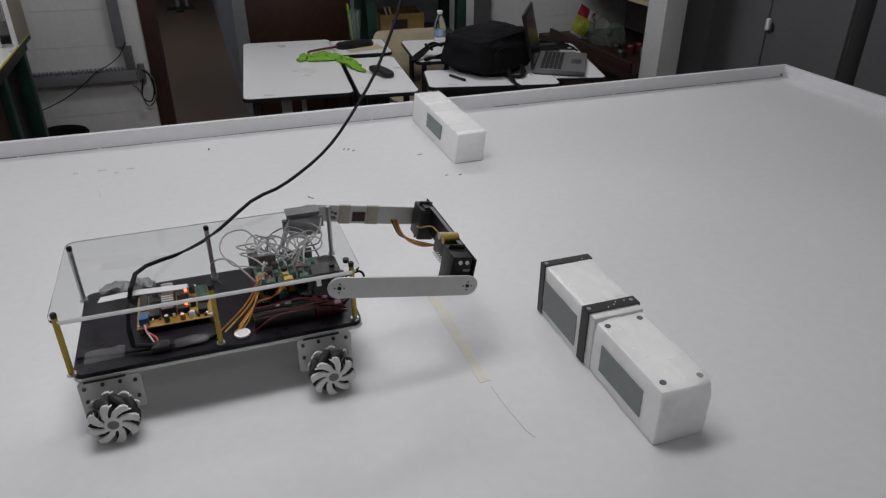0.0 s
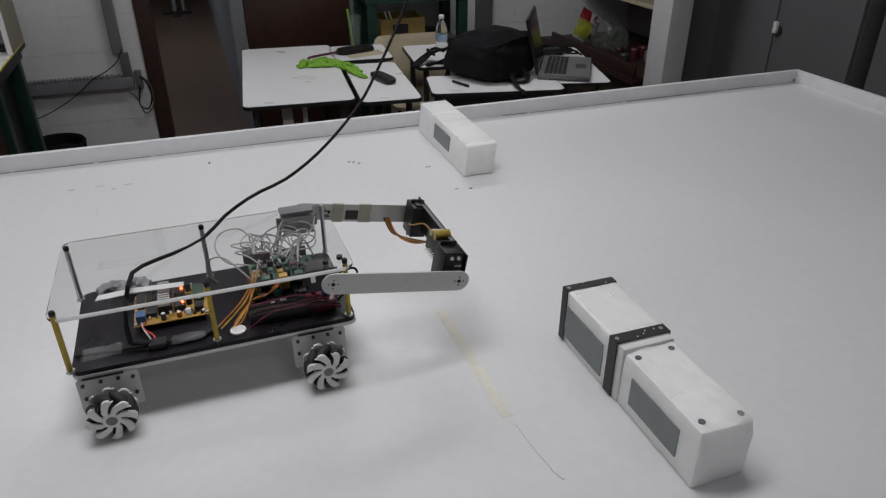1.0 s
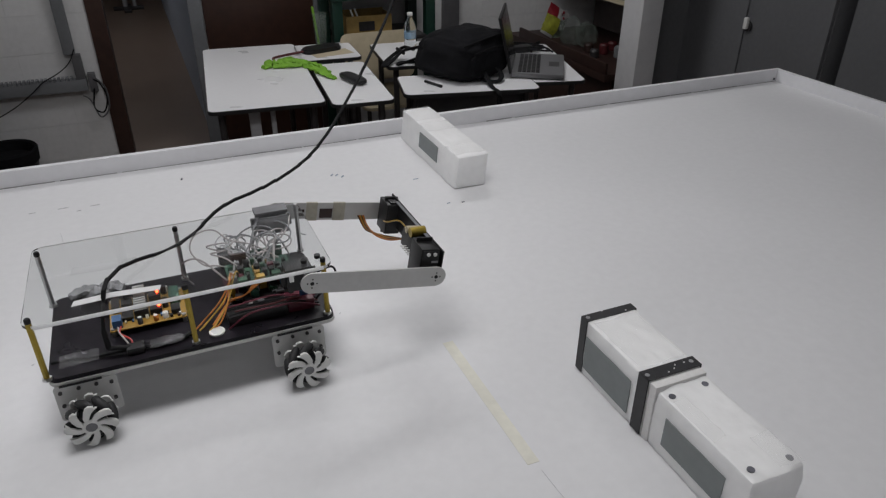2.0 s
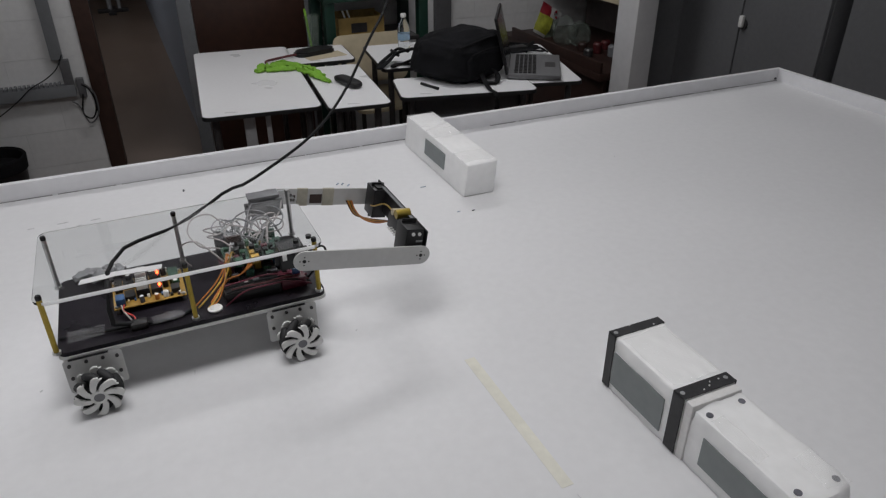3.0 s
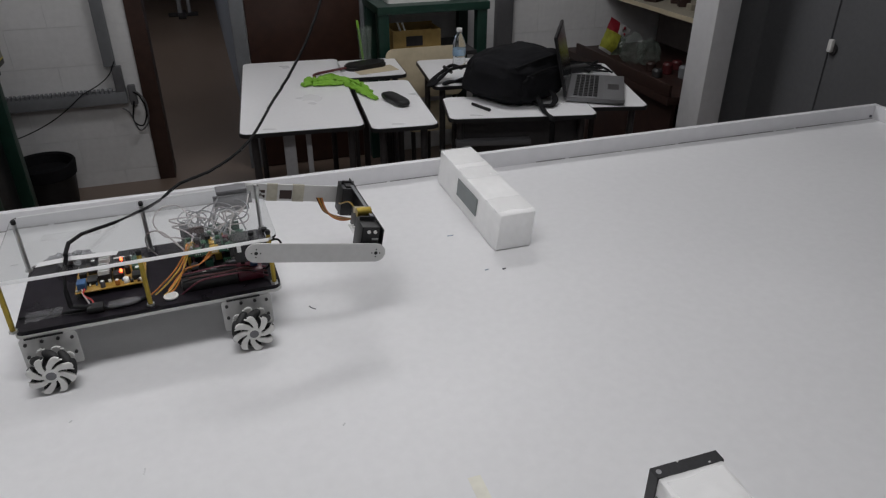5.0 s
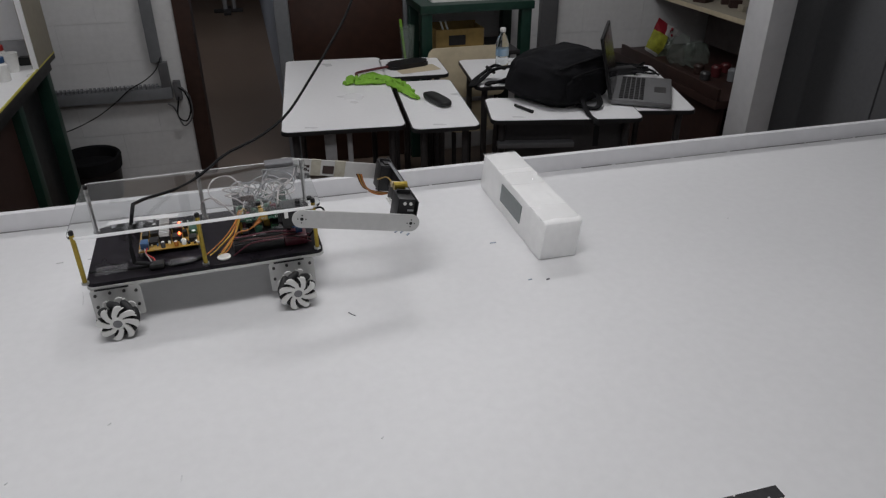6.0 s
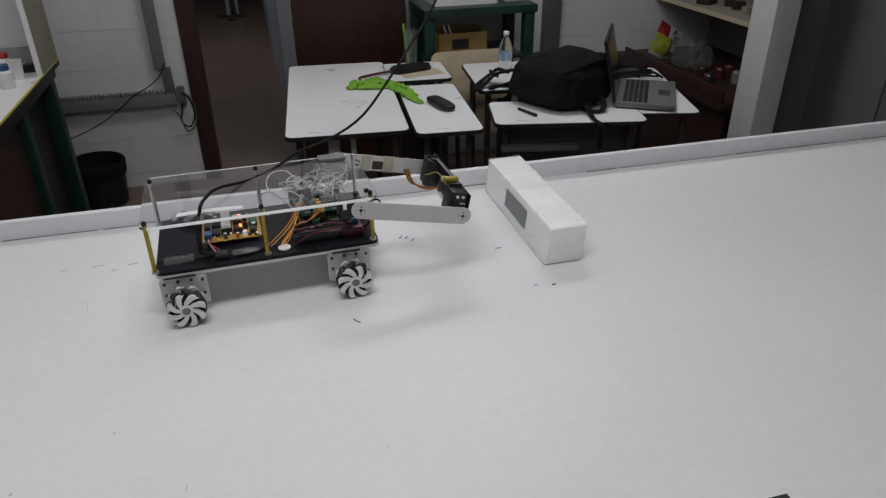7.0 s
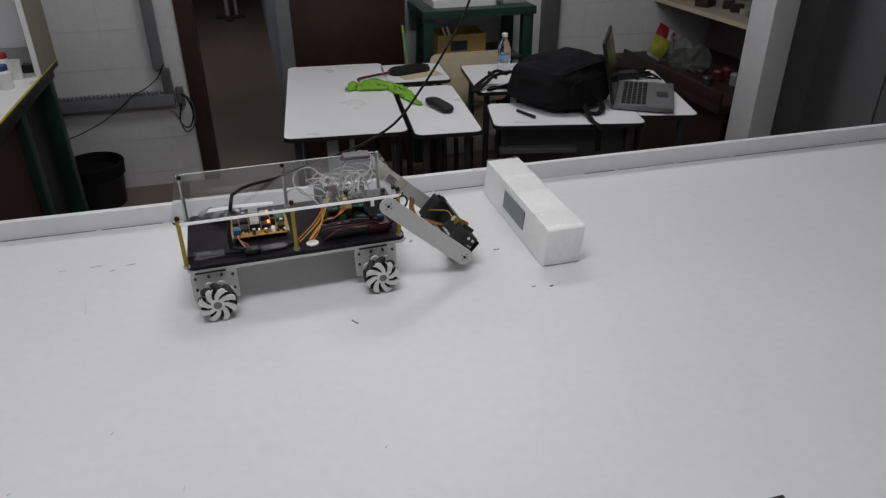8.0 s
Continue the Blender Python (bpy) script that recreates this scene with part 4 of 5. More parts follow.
# motor brackets, motors and wheels
for sx in (-1, 1):
    x = 0.133 * sx
    for side, y in ((-1, 0.045), (1, 0.229)):
        d = 0.0025 if side < 0 else -0.0025
        bm = prism(B(), outline(x - 0.036, x + 0.036, 0.016, 0.0685, 0.004, 3), 0, 0.0022, Matrix(((1, 0, 0, 0), (0, 0, 1, y - 0.0011), (0, 1, 0, 0), (0, 0, 0, 1))))
        br = part("motor_bracket", bm, M_ALUW, robot, "drilled aluminium motor bracket")
        for hx, hz in ((-0.029, 0.060), (-0.029, 0.04), (0.029, 0.060), (0.029, 0.035), (-0.008, 0.062), (0.012, 0.062)):
            part("bolt", rod(B(), (x + hx, y - 0.0035, hz), (x + hx, y + 0.0035, hz), 0.0024, 10), M_LEG, br)
        part("slot", box(B(), (x - 0.028, y - 0.0035 if side < 0 else y + 0.0012, 0.0686), (x + 0.02, y - 0.0012 if side < 0 else y + 0.0035, 0.0706)), M_BLACK, br)
        part("flange", box(B(), (x - 0.034, min(y, y - side * 0.03), 0.0660), (x + 0.034, max(y, y - side * 0.03), 0.0690), 0.001), M_ALUW, br)
        a, b = (y + 0.003, y + 0.062) if side < 0 else (y - 0.003, y - 0.062)
        part("motor", rod(B(), (x, a, 0.033), (x, b, 0.033), 0.0125, 18), M_STEEL, robot, "silver geared motor")

WR = 0.031


def blade(way):
    """One slanted tab of a wheel's side, from the hub out to the rim."""
    rim = [(0.0095, -8), (0.0160, 4), (0.0225, 17), (0.0282, 26), (0.0302, 34), (0.0298, 44), (0.0272, 45), (0.0290, 53), (0.0225, 41), (0.0160, 32), (0.0095, 25)]
    return prism(B(), [(way * r * math.sin(radians(a)), r * math.cos(radians(a))) for r, a in rim], 0, 0.0032, bev=0.0005)


tab_mesh = {w: mesh_of("tab", blade(w), M_WPLAS) for w in (-1, 1)}
roll_mesh = mesh_of("roller", lathe(B(), [(0.0030, -0.0135), (0.0050, -0.0105), (0.0064, -0.005), (0.0067, 0), (0.0064, 0.005), (0.0050, 0.0105), (0.0030, 0.0135)], 10), M_RUBBER)


def mecanum_wheel(x, y, outer, lean):
    """A wheel about the y axis; outer: -1 where its outer face looks to the right; lean: which way its rollers slant."""
    w = part("wheel", rod(B(), (0, -0.012, 0), (0, 0.012, 0), 0.0165, 20), M_RUBBER, robot, "mecanum wheel with black rollers and white tabs", pose(x, y, WR))
    part("hub_disc", lathe(B(), [(0.0100, 0.0118), (0.0108, 0.0128), (0.0104, 0.0145), (0.0068, 0.0150), (0.0064, 0.0132)], 20, pose(0, 0, 0, 90 if outer < 0 else -90)), M_WPLAS, w, "white plastic hub disc")
    part("axle_end", rod(B(), (0, outer * 0.0128, 0), (0, outer * 0.0146, 0), 0.0066, 12), M_SERVO_G, w)
    for k in range(8):
        ang = 45 * k
        for face in (outer, -outer):
            tab = new("tab", tab_mesh[lean])
            tab.parent = w
            tab.matrix_basis = pose(0, 0, 0, 0, ang) @ pose(0, face * 0.0128, 0, 90) @ pose(0, 0, -0.0017)
        r = new("roller", roll_mesh)
        r.parent = w
        r.matrix_basis = pose(0, 0, 0, 0, ang + 22.5) @ pose(0, 0, 0.0240) @ pose(0, 0, 0, 0, 0, lean * 45) @ pose(0, 0, 0, 90)
    return w


WHEELS = [(mecanum_wheel(-0.133, 0.0150, -1, 1), -1), (mecanum_wheel(0.135, 0.0155, -1, -1), 1),
          (mecanum_wheel(-0.133, 0.2590, 1, -1), 1), (mecanum_wheel(0.135, 0.2590, 1, 1), -1)]

# driver board at the rear
board = part("driver_board", box(B(), (-0.098, 0.108, 0.088), (-0.001, 0.182, 0.0898), 0.0004), M_PCB_Y, robot, "ochre motor driver board with red lights")
for x, y in ((-0.094, 0.112), (-0.005, 0.112), (-0.094, 0.178), (-0.005, 0.178)):
    part("spacer", rod(B(), (x, y, 0.080), (x, y, 0.092), 0.003, 8), M_STEEL, board)
for y in (0.125, 0.157):
    part("heat_sink", box(B(), (-0.066, y, 0.090), (-0.048, y + 0.022, 0.103), 0.0008), M_BLACK, board)
    for k in range(4):
        part("heat_sink_fin", box(B(), (-0.0645, y + 0.001 + k * 0.006, 0.1028), (-0.0495, y + 0.003 + k * 0.006, 0.109)), M_ALUW, board)
    part("chip", box(B(), (-0.082, y, 0.090), (-0.068, y + 0.02, 0.096), 0.0005), M_BLACK, board)
    part("relay", box(B(), (-0.046, y + 0.002, 0.090), (-0.031, y + 0.018, 0.099), 0.0006), M_BLACK, board)
    part("lamp", lathe(B(), [(0.0019, 0), (0.0019, 0.003), (0.0008, 0.0045)], 10, pose(-0.034, y + 0.008, 0.100)), M_LED, board, "glowing red indicator light")
    part("capacitor", lathe(B(), [(0.004, 0), (0.004, 0.011), (0.003, 0.012)], 12, pose(-0.026, y + 0.018, 0.090)), M_BLACK, board)
part("terminal", box(B(), (-0.094, 0.112, 0.090), (-0.082, 0.128, 0.102), 0.001), M_BLUE, board)
part("terminal", box(B(), (-0.020, 0.118, 0.090), (-0.008, 0.134, 0.098), 0.001), M_BLACK, board)
part("terminal", box(B(), (-0.020, 0.145, 0.090), (-0.006, 0.176, 0.099), 0.001), M_PCB_G, board)
part("terminal", box(B(), (-0.094, 0.150, 0.090), (-0.084, 0.176, 0.097), 0.001), M_BLACK, board)
rnd = random.Random(8)
for k in range(26):
    x, y, s = rnd.uniform(-0.094, -0.01), rnd.uniform(0.111, 0.176), rnd.uniform(0.0015, 0.004)
    part("component", box(B(), (x, y, 0.0897), (x + s, y + s * 1.4, 0.0905 + s * rnd.uniform(0.5, 1.6)), 0.0003), rnd.choice([M_BLACK, M_BLACK, M_STEEL, M_WIRE_O, M_BROWN, M_WPLAS]), board)
part("header_pins", box(B(), (-0.046, 0.178, 0.090), (-0.02, 0.181, 0.098)), M_WPLAS, board)

# battery, controller stack and sensor boards at the front
part("battery", box(B(), (0.048, 0.070, 0.0803), (0.128, 0.101, 0.0965), 0.002), M_BLACK, robot, "black battery pack with red leads")
part("battery_sleeve", box(B(), (0.074, 0.104, 0.0803), (0.150, 0.127, 0.0960), 0.003), M_BLACK, robot)
part("battery_sleeve", box(B(), (0.1285, 0.072, 0.0803), (0.166, 0.103, 0.0970), 0.003), M_PCB_R, robot, "dark red wrapped pack")
for k in range(5):
    rnd = random.Random(60 + k)
    y = 0.064 + 0.007 * k
    part("lead", hose(B(), [(0.040 + rnd.uniform(0, 0.02), y, 0.0825 if y < 0.07 else 0.0985), (0.075, y + rnd.uniform(-0.006, 0.004), 0.0990 + rnd.uniform(0, 0.003)), (0.11, y + rnd.uniform(-0.004, 0.006), 0.0995), (0.14, y + rnd.uniform(-0.004, 0.008), 0.0995), (0.172, y + 0.006, 0.085)], 0.0013, 6), (M_PCB_R, M_CORD, M_DIMRED, M_CORD, M_PCB_R)[k], robot)
rnd = random.Random(77)
for k in range(16):
    x, y, s = rnd.uniform(0.06, 0.155), rnd.uniform(0.082, 0.122), rnd.uniform(0.003, 0.008)
    z = 0.096 if y > 0.104 else 0.0968
    part("plug", box(B(), (x, y, z), (x + s * 1.5, y + s, z + s * rnd.uniform(0.6, 1.4)), 0.0005), rnd.choice([M_BLACK, M_BLACK, M_PCB_G, M_SERVO_D, M_WIRE_W, M_DIMRED, M_BLUE]), robot)
ctrl = part("controller_board", box(B(), (0.055, 0.128, 0.092), (0.160, 0.188, 0.0936), 0.0004), M_PCB_R, robot, "dark red controller board")
for x in (0.06, 0.155):
    for y in (0.132, 0.184):
        part("spacer", rod(B(), (x, y, 0.080), (x, y, 0.092), 0.0028, 8), M_STEEL, ctrl)
shield = part("shield_board", box(B(), (0.060, 0.112, 0.116), (0.150, 0.170, 0.1176), 0.0004), M_PCB_G, robot, "green shield board full of connectors")
for x, y in ((0.064, 0.116), (0.146, 0.116), (0.064, 0.166), (0.146, 0.166)):
    part("spacer", rod(B(), (x, y, 0.0936), (x, y, 0.116), 0.0026, 8), M_BRASS, shield)
rnd = random.Random(21)
for k in range(22):
    x, y = 0.064 + (k % 8) * 0.0105, 0.114 + (k // 8) * 0.017 + rnd.uniform(0, 0.004)
    sx, sy, h = rnd.uniform(0.004, 0.009), rnd.uniform(0.004, 0.011), rnd.uniform(0.004, 0.014)
    mt = rnd.choice([M_BLACK, M_BLACK, M_GREENP, M_SERVO_G, M_WIRE_Y, M_BLACK, M_PCB_Y, M_BROWN, M_PCB_R])
    part("connector", box(B(), (x, y, 0.1177), (x + sx, y + sy, 0.1177 + h), 0.0006), mt, shield)
for k in range(7):
    x = 0.058 + k * 0.0145
    part("connector", box(B(), (x, 0.126 + 0.002 * (k % 3), 0.0937), (x + 0.010, 0.136, 0.104 + 0.002 * (k % 2)), 0.0006), (M_BLACK, M_SERVO_G, M_BLACK, M_WIRE_Y, M_BLACK, M_BLUE, M_BLACK)[k], ctrl)
up = part("upright_board", box(B(), (0.056, 0.178, 0.094), (0.072, 0.206, 0.128), 0.001), M_SERVO_D, robot, "dark upright board under the wires")
part("upright_board", box(B(), (0.100, 0.178, 0.094), (0.146, 0.182, 0.128), 0.0008), M_PCB_G, robot, "upright green board")
part("upright_board", box(B(), (0.070, 0.158, 0.118), (0.092, 0.162, 0.138), 0.0008), M_BROWN, robot, "small brown upright board")
for k, (x, y, z, mt) in enumerate(((0.072, 0.112, 0.1178, M_GREENP), (0.096, 0.112, 0.1178, M_WIRE_Y), (0.118, 0.113, 0.1178, M_GREENP), (0.140, 0.114, 0.1178, M_PCB_Y), (0.085, 0.122, 0.0940, M_WIRE_Y), (0.112, 0.122, 0.0940, M_GREENP))):
    block = part("plug_block", box(B(), (x, y - 0.008, z), (x + 0.012, y + 0.002, z + 0.009), 0.0008), mt, robot, "coloured plug block")
    for d in (0.003, 0.006, 0.009):
        part("contact", box(B(), (x + d - 0.0007, y - 0.0086, z + 0.003), (x + d + 0.0007, y - 0.0079, z + 0.006)), M_STEEL, block)
for k in range(8):
    x = -0.078 + 0.009 * k
    part("resistor", rod(B(), (x, 0.120, 0.0915), (x, 0.127, 0.0915), 0.0013, 8), (M_CREAM, M_BLUE, M_BROWN, M_CREAM)[k % 4], board)
for x, y, r, h, mt in ((-0.074, 0.172, 0.0042, 0.013, M_BLACK), (-0.012, 0.140, 0.0045, 0.010, M_GREENP), (-0.028, 0.116, 0.0038, 0.009, M_WPLAS), (-0.060, 0.114, 0.0035, 0.010, M_SERVO_D), (-0.040, 0.114, 0.0035, 0.008, M_WIRE_O)):
    can = part("capacitor", lathe(B(), [(r, 0), (r, h - 0.001), (r * 0.8, h)], 14, pose(x, y, 0.0898)), mt, board)
    part("capacitor_top", lathe(B(), [(r * 0.7, h), (r * 0.7, h + 0.0003), (r * 0.5, h + 0.0004)], 14, pose(x, y, 0.0898)), M_ALUW, can)
puck = part("coin_disc", lathe(B(), [(0.0098, 0), (0.0104, 0.001), (0.0104, 0.0025), (0.0095, 0.0035), (0.004, 0.0037)], 22, pose(0.031, 0.066, 0.0802)), M_WPLAS, robot, "white round buzzer")
part("disc_top", lathe(B(), [(0.0075, 0.0838), (0.0075, 0.0842), (0.007, 0.0843)], 18, pose(0.031, 0.066, 0)), M_ALU, puck)

# wires
for k in range(16):
    rnd = random.Random(540 + k)
    a = Vector((0.070 + rnd.uniform(0, 0.07), 0.135 + rnd.uniform(0, 0.03), 0.120))
    b = Vector((0.070 + rnd.uniform(0, 0.08), 0.165 + rnd.uniform(-0.02, 0.03), 0.104))
    c = Vector((rnd.uniform(0.040, 0.150), rnd.uniform(0.178, 0.215), rnd.uniform(0.130, 0.139)))
    rad = rnd.uniform(0.011, 0.022) if k % 4 else 0.029
    turn, flat = radians(rnd.uniform(-60, 60)), rnd.uniform(0.35, 1.1)
    u = Vector((math.cos(turn), math.sin(turn), 0))
    w = Vector((-math.sin(turn) * 0.8, math.cos(turn) * 0.8, 0.6))
    s0 = rnd.uniform(-150, 20)
    arc = [c + u * rad * math.cos(radians(s0 + g)) + w * rad * flat * math.sin(radians(s0 + g)) for g in (0, 55, 110, 165, 220, 260)]
    for q in arc:
        q.z = min(q.z, 0.1535)
    part("wire", hose(B(), [a, (a + arc[0]) / 2 + Vector((0, 0, 0.006))] + arc + [(b + arc[-1]) / 2, b], 0.0012, 6, 5), (M_WIRE_W, M_LEG_GREY, M_SERVO_G, M_WIRE_W, M_DUCT)[k % 5], robot)
for k, run in enumerate((
        [(0.086, 0.160, 0.112), (0.112, 0.172, 0.126), (0.140, 0.186, 0.130), (0.162, 0.204, 0.142), (0.170, 0.216, 0.156)],
        [(0.092, 0.165, 0.110), (0.102, 0.185, 0.132), (0.112, 0.205, 0.146), (0.124, 0.222, 0.158)],
        [(0.096, 0.160, 0.110), (0.116, 0.186, 0.140), (0.134, 0.192, 0.144), (0.148, 0.186, 0.132), (0.156, 0.176, 0.112)],
        [(0.078, 0.150, 0.112), (0.098, 0.176, 0.136), (0.122, 0.190, 0.148), (0.142, 0.196, 0.140), (0.154, 0.184, 0.116)],
        [(0.060, 0.140, 0.110), (0.030, 0.170, 0.134), (0.008, 0.186, 0.126), (0.004, 0.190, 0.104), (0.016, 0.192, 0.084)])):
    part("wire", hose(B(), run, 0.0013, 6, 5), (M_WIRE_W, M_SERVO_G, M_LEG_GREY, M_SERVO_G, M_WIRE_W)[k], robot)
for k in range(5):
    rnd = random.Random(300 + k)
    a = (0.004 + 0.006 * k, 0.075 + rnd.uniform(-0.006, 0.01), 0.083)
    b = (0.058 + rnd.uniform(0, 0.012), 0.118 + rnd.uniform(-0.004, 0.01), 0.121 + rnd.uniform(0, 0.012))
    part("wire", hose(B(), [a, (a[0] + 0.012, a[1] + 0.01, 0.087), ((a[0] + b[0]) / 2 + 0.008, 0.098, 0.105), b, (b[0] + 0.006, b[1] + 0.008, b[2] - 0.006)], 0.0011, 6), (M_WIRE_O, M_WIRE_Y)[k % 2], robot)
for k in range(3):
    part("wire", hose(B(), [(0.028, 0.074 + 0.004 * k, 0.083), (0.055, 0.101, 0.100 + 0.001 * k), (0.078, 0.104, 0.106), (0.096 + 0.006 * k, 0.112, 0.121)], 0.0011, 6), M_WIRE_O, robot)
for k in range(2):
    part("wire", hose(B(), [(-0.088 + 0.004 * k, 0.110, 0.094), (-0.086, 0.100, 0.090), (-0.080 + 0.006 * k, 0.086, 0.086), (-0.074, 0.070, 0.084)], 0.0012, 6), (M_WIRE_W, M_RED)[k], robot)
part("cord_plug", box(B(), (-0.080, 0.058, 0.0802), (-0.058, 0.074, 0.0905), 0.003), M_BLACK, robot, "black plug where the cord ends")
part("wire", hose(B(), [(-0.06, 0.066, 0.085), (-0.035, 0.064, 0.083), (-0.015, 0.068, 0.083), (0.0, 0.074, 0.084)], 0.003, 8), M_CORD, robot)
part("wire", hose(B(), [(-0.08, 0.066, 0.085), (-0.115, 0.072, 0.083), (-0.15, 0.076, 0.0835), (-0.168, 0.078, 0.083)], 0.0022, 8), M_CORD, robot)
for x0, x1, y0, y1 in ((-0.158, -0.112, 0.058, 0.084), (-0.052, -0.012, 0.056, 0.076), (-0.035, -0.01, 0.06, 0.072)):
    bm = B()
    bmesh.ops.create_grid(bm, x_segments=8, y_segments=5, size=0.5)
    for v in bm.verts:
        v.co = Vector(((x0 + x1) / 2 + v.co.x * (x1 - x0), (y0 + y1) / 2 + v.co.y * (y1 - y0), 0.0868 + 0.0022 * noise.noise(v.co * 9 + Vector((x0 * 90, 0, 0)))))
    bmesh.ops.solidify(bm, geom=bm.faces[:], thickness=0.0003)
    part("clear_tape", bm, M_TAPE_CLEAR, robot, "crinkled clear tape over the cord")
part("white_tape", prism(B(), [(-0.127, 0.070), (-0.095, 0.072), (-0.085, 0.074), (-0.026, 0.069), (-0.024, 0.080), (-0.084, 0.086), (-0.124, 0.082)], 0.1609, 0.1616), M_TAPE_W, robot, "white tape holding the cord on the plate")
part("clear_tape", prism(B(), [(-0.13, 0.150), (-0.05, 0.146), (-0.048, 0.168), (-0.128, 0.170)], 0.1609, 0.1613), M_TAPE_CLEAR, robot)

part("tape_lump", lump(B(), [(-0.128, 0.224, 0.0802), (-0.112, 0.216, 0.0802), (-0.096, 0.222, 0.0802), (-0.078, 0.218, 0.0802)], 0.013, 0.009, 12, 6, 1.0, 9), M_SERVO_G, robot, "crumpled grey tape on the deck edge")
part("tape_lump", lump(B(), [(-0.150, 0.226, 0.0802), (-0.130, 0.232, 0.0802), (-0.112, 0.228, 0.0802), (-0.095, 0.231, 0.0802)], 0.010, 0.006, 10, 6, 0.8, 4), M_SERVO_G, robot, "crumpled grey tape on the deck edge")

# arm servos hung under the plate
for y0, y1, horn in ((0.056, 0.084, (0.056, 0.031)), (0.222, 0.2475, (0.2475, 0.2490))):
    sv = part("servo", box(B(), (0.128 if y0 < 0.1 else 0.122, y0, 0.1240 if y0 < 0.1 else 0.1260), (0.164 if y0 < 0.1 else 0.169, y1, 0.1555), 0.0014), M_BLACK if y0 < 0.1 else M_SERVO_G, robot, "grey servo hung under the plate")
    ye = y0 + 0.007 if y0 < 0.1 else y1 - 0.010
    part("servo_ear", box(B(), (0.122 if y0 < 0.1 else 0.114, ye, 0.130), (0.170 if y0 < 0.1 else 0.176, ye + 0.003, 0.150), 0.0008), M_BLACK if y0 < 0.1 else M_SERVO_G, sv)
    part("servo_horn", rod(B(), (0.156, horn[0], 0.149), (0.156, horn[1], 0.149), 0.005, 14), M_BLACK if y0 < 0.1 else M_WPLAS, sv)
    for x in (0.125 if y0 < 0.1 else 0.118, 0.167 if y0 < 0.1 else 0.1725):
        part("servo_screw", rod(B(), (x, ye - 0.002, 0.146), (x, ye + 0.004, 0.146), 0.0022, 8), M_BLACK, sv)
part("servo_top", box(B(), (0.120, 0.2225, 0.1608), (0.169, 0.2475, 0.1665), 0.0012), M_SERVO_G, robot, "grey servo flange standing above the plate")
part("white_lug", box(B(), (0.132, 0.0545, 0.140), (0.138, 0.0558, 0.152), 0.0003), M_WPLAS, robot)
part("servo_lead", hose(B(), [(0.120, 0.222, 0.140), (0.112, 0.215, 0.128), (0.108, 0.205, 0.114), (0.112, 0.19, 0.1)], 0.0022, 8), M_SERVO_G, robot)
part("servo_lead", hose(B(), [(0.170, 0.06, 0.145), (0.190, 0.058, 0.150), (0.196, 0.062, 0.135), (0.186, 0.07, 0.115), (0.17, 0.08, 0.09)], 0.0016, 8), M_CORD, robot)

# the arm: two links and the cross piece at their ends, turning about the servo axis
L = 0.178
ARM = (0.156, 0.005, 0.149)


def link_plate(y0, y1):
    pts = []
    for cx, a0 in ((L, -90), (0, 90)):
        pts += [(cx + 0.0150 * math.cos(radians(a0 + 15 * k)), 0.0150 * math.sin(radians(a0 + 15 * k))) for k in range(13)]
    return prism(B(), pts, y0, y1, Matrix(((1, 0, 0, 0), (0, 0, 1, 0), (0, 1, 0, 0), (0, 0, 0, 1))), bev=0.0005)


arm = part("arm", box(B(), (L + 0.0100, 0.032, -0.012), (L + 0.0120, 0.244, 0.034), 0.0006), M_BLACK, robot, "arm of two flat links joined at the front", pose(*ARM, 0, 10.5))
near = part("near_link", link_plate(0.0215, 0.0243), M_ALUW, arm, "flat aluminium link with rounded ends")
far = part("far_link", link_plate(0.2495, 0.2520), M_ALUW, arm, "flat aluminium link wrapped in tape")
for x in (0, L):
    part("pivot_hole", rod(B(), (x, 0.0208, 0), (x, 0.0222, 0), 0.0027, 12), M_BLACK, near)
    for dx, dz in ((0.0062, 0), (-0.0062, 0), (0, 0.0062), (0, -0.0062)):
        part("rivet", rod(B(), (x + dx, 0.0210, dz), (x + dx, 0.0220, dz), 0.0011, 8), M_BLACK, near)
for x0, x1, mt in ((0.048, 0.066, M_LINKTAPE), (0.092, 0.112, M_LINKTAPE)):
    part("tape_wrap", box(B(), (x0, 0.2485, -0.0156), (x1, 0.2530, 0.0156), 0.0004), mt, far, "beige tape wrapped round the link")
for x0, x1, z0, z1 in ((0.036, 0.045, -0.001, 0.004), (0.036, 0.045, -0.010, -0.005), (0.070, 0.091, -0.011, 0.005)):
    part("ink_patch", box(B(), (x0, 0.2486, z0), (x1, 0.2494, z1)), M_BROWN, far)


def arm_servo(x0, x1, y0, y1, z0, z1, ear):
    s = part("servo", box(B(), (x0, y0, z0), (x1, y1, z1), 0.0016), M_BLACK, arm, "black servo at the end of the arm")
    part("servo_ear", box(B(), (x0 + 0.002, ear, z0 - 0.006), (x1 - 0.002, ear + 0.003, z1 + 0.006), 0.0008), M_BLACK, s)
    part("servo_lid", box(B(), (x0 + 0.002, y0 - 0.0016, z0 + 0.002), (x1 - 0.002, y0 - 0.0002, z1 - 0.002), 0.0005), M_RUBBER, s)
    return s


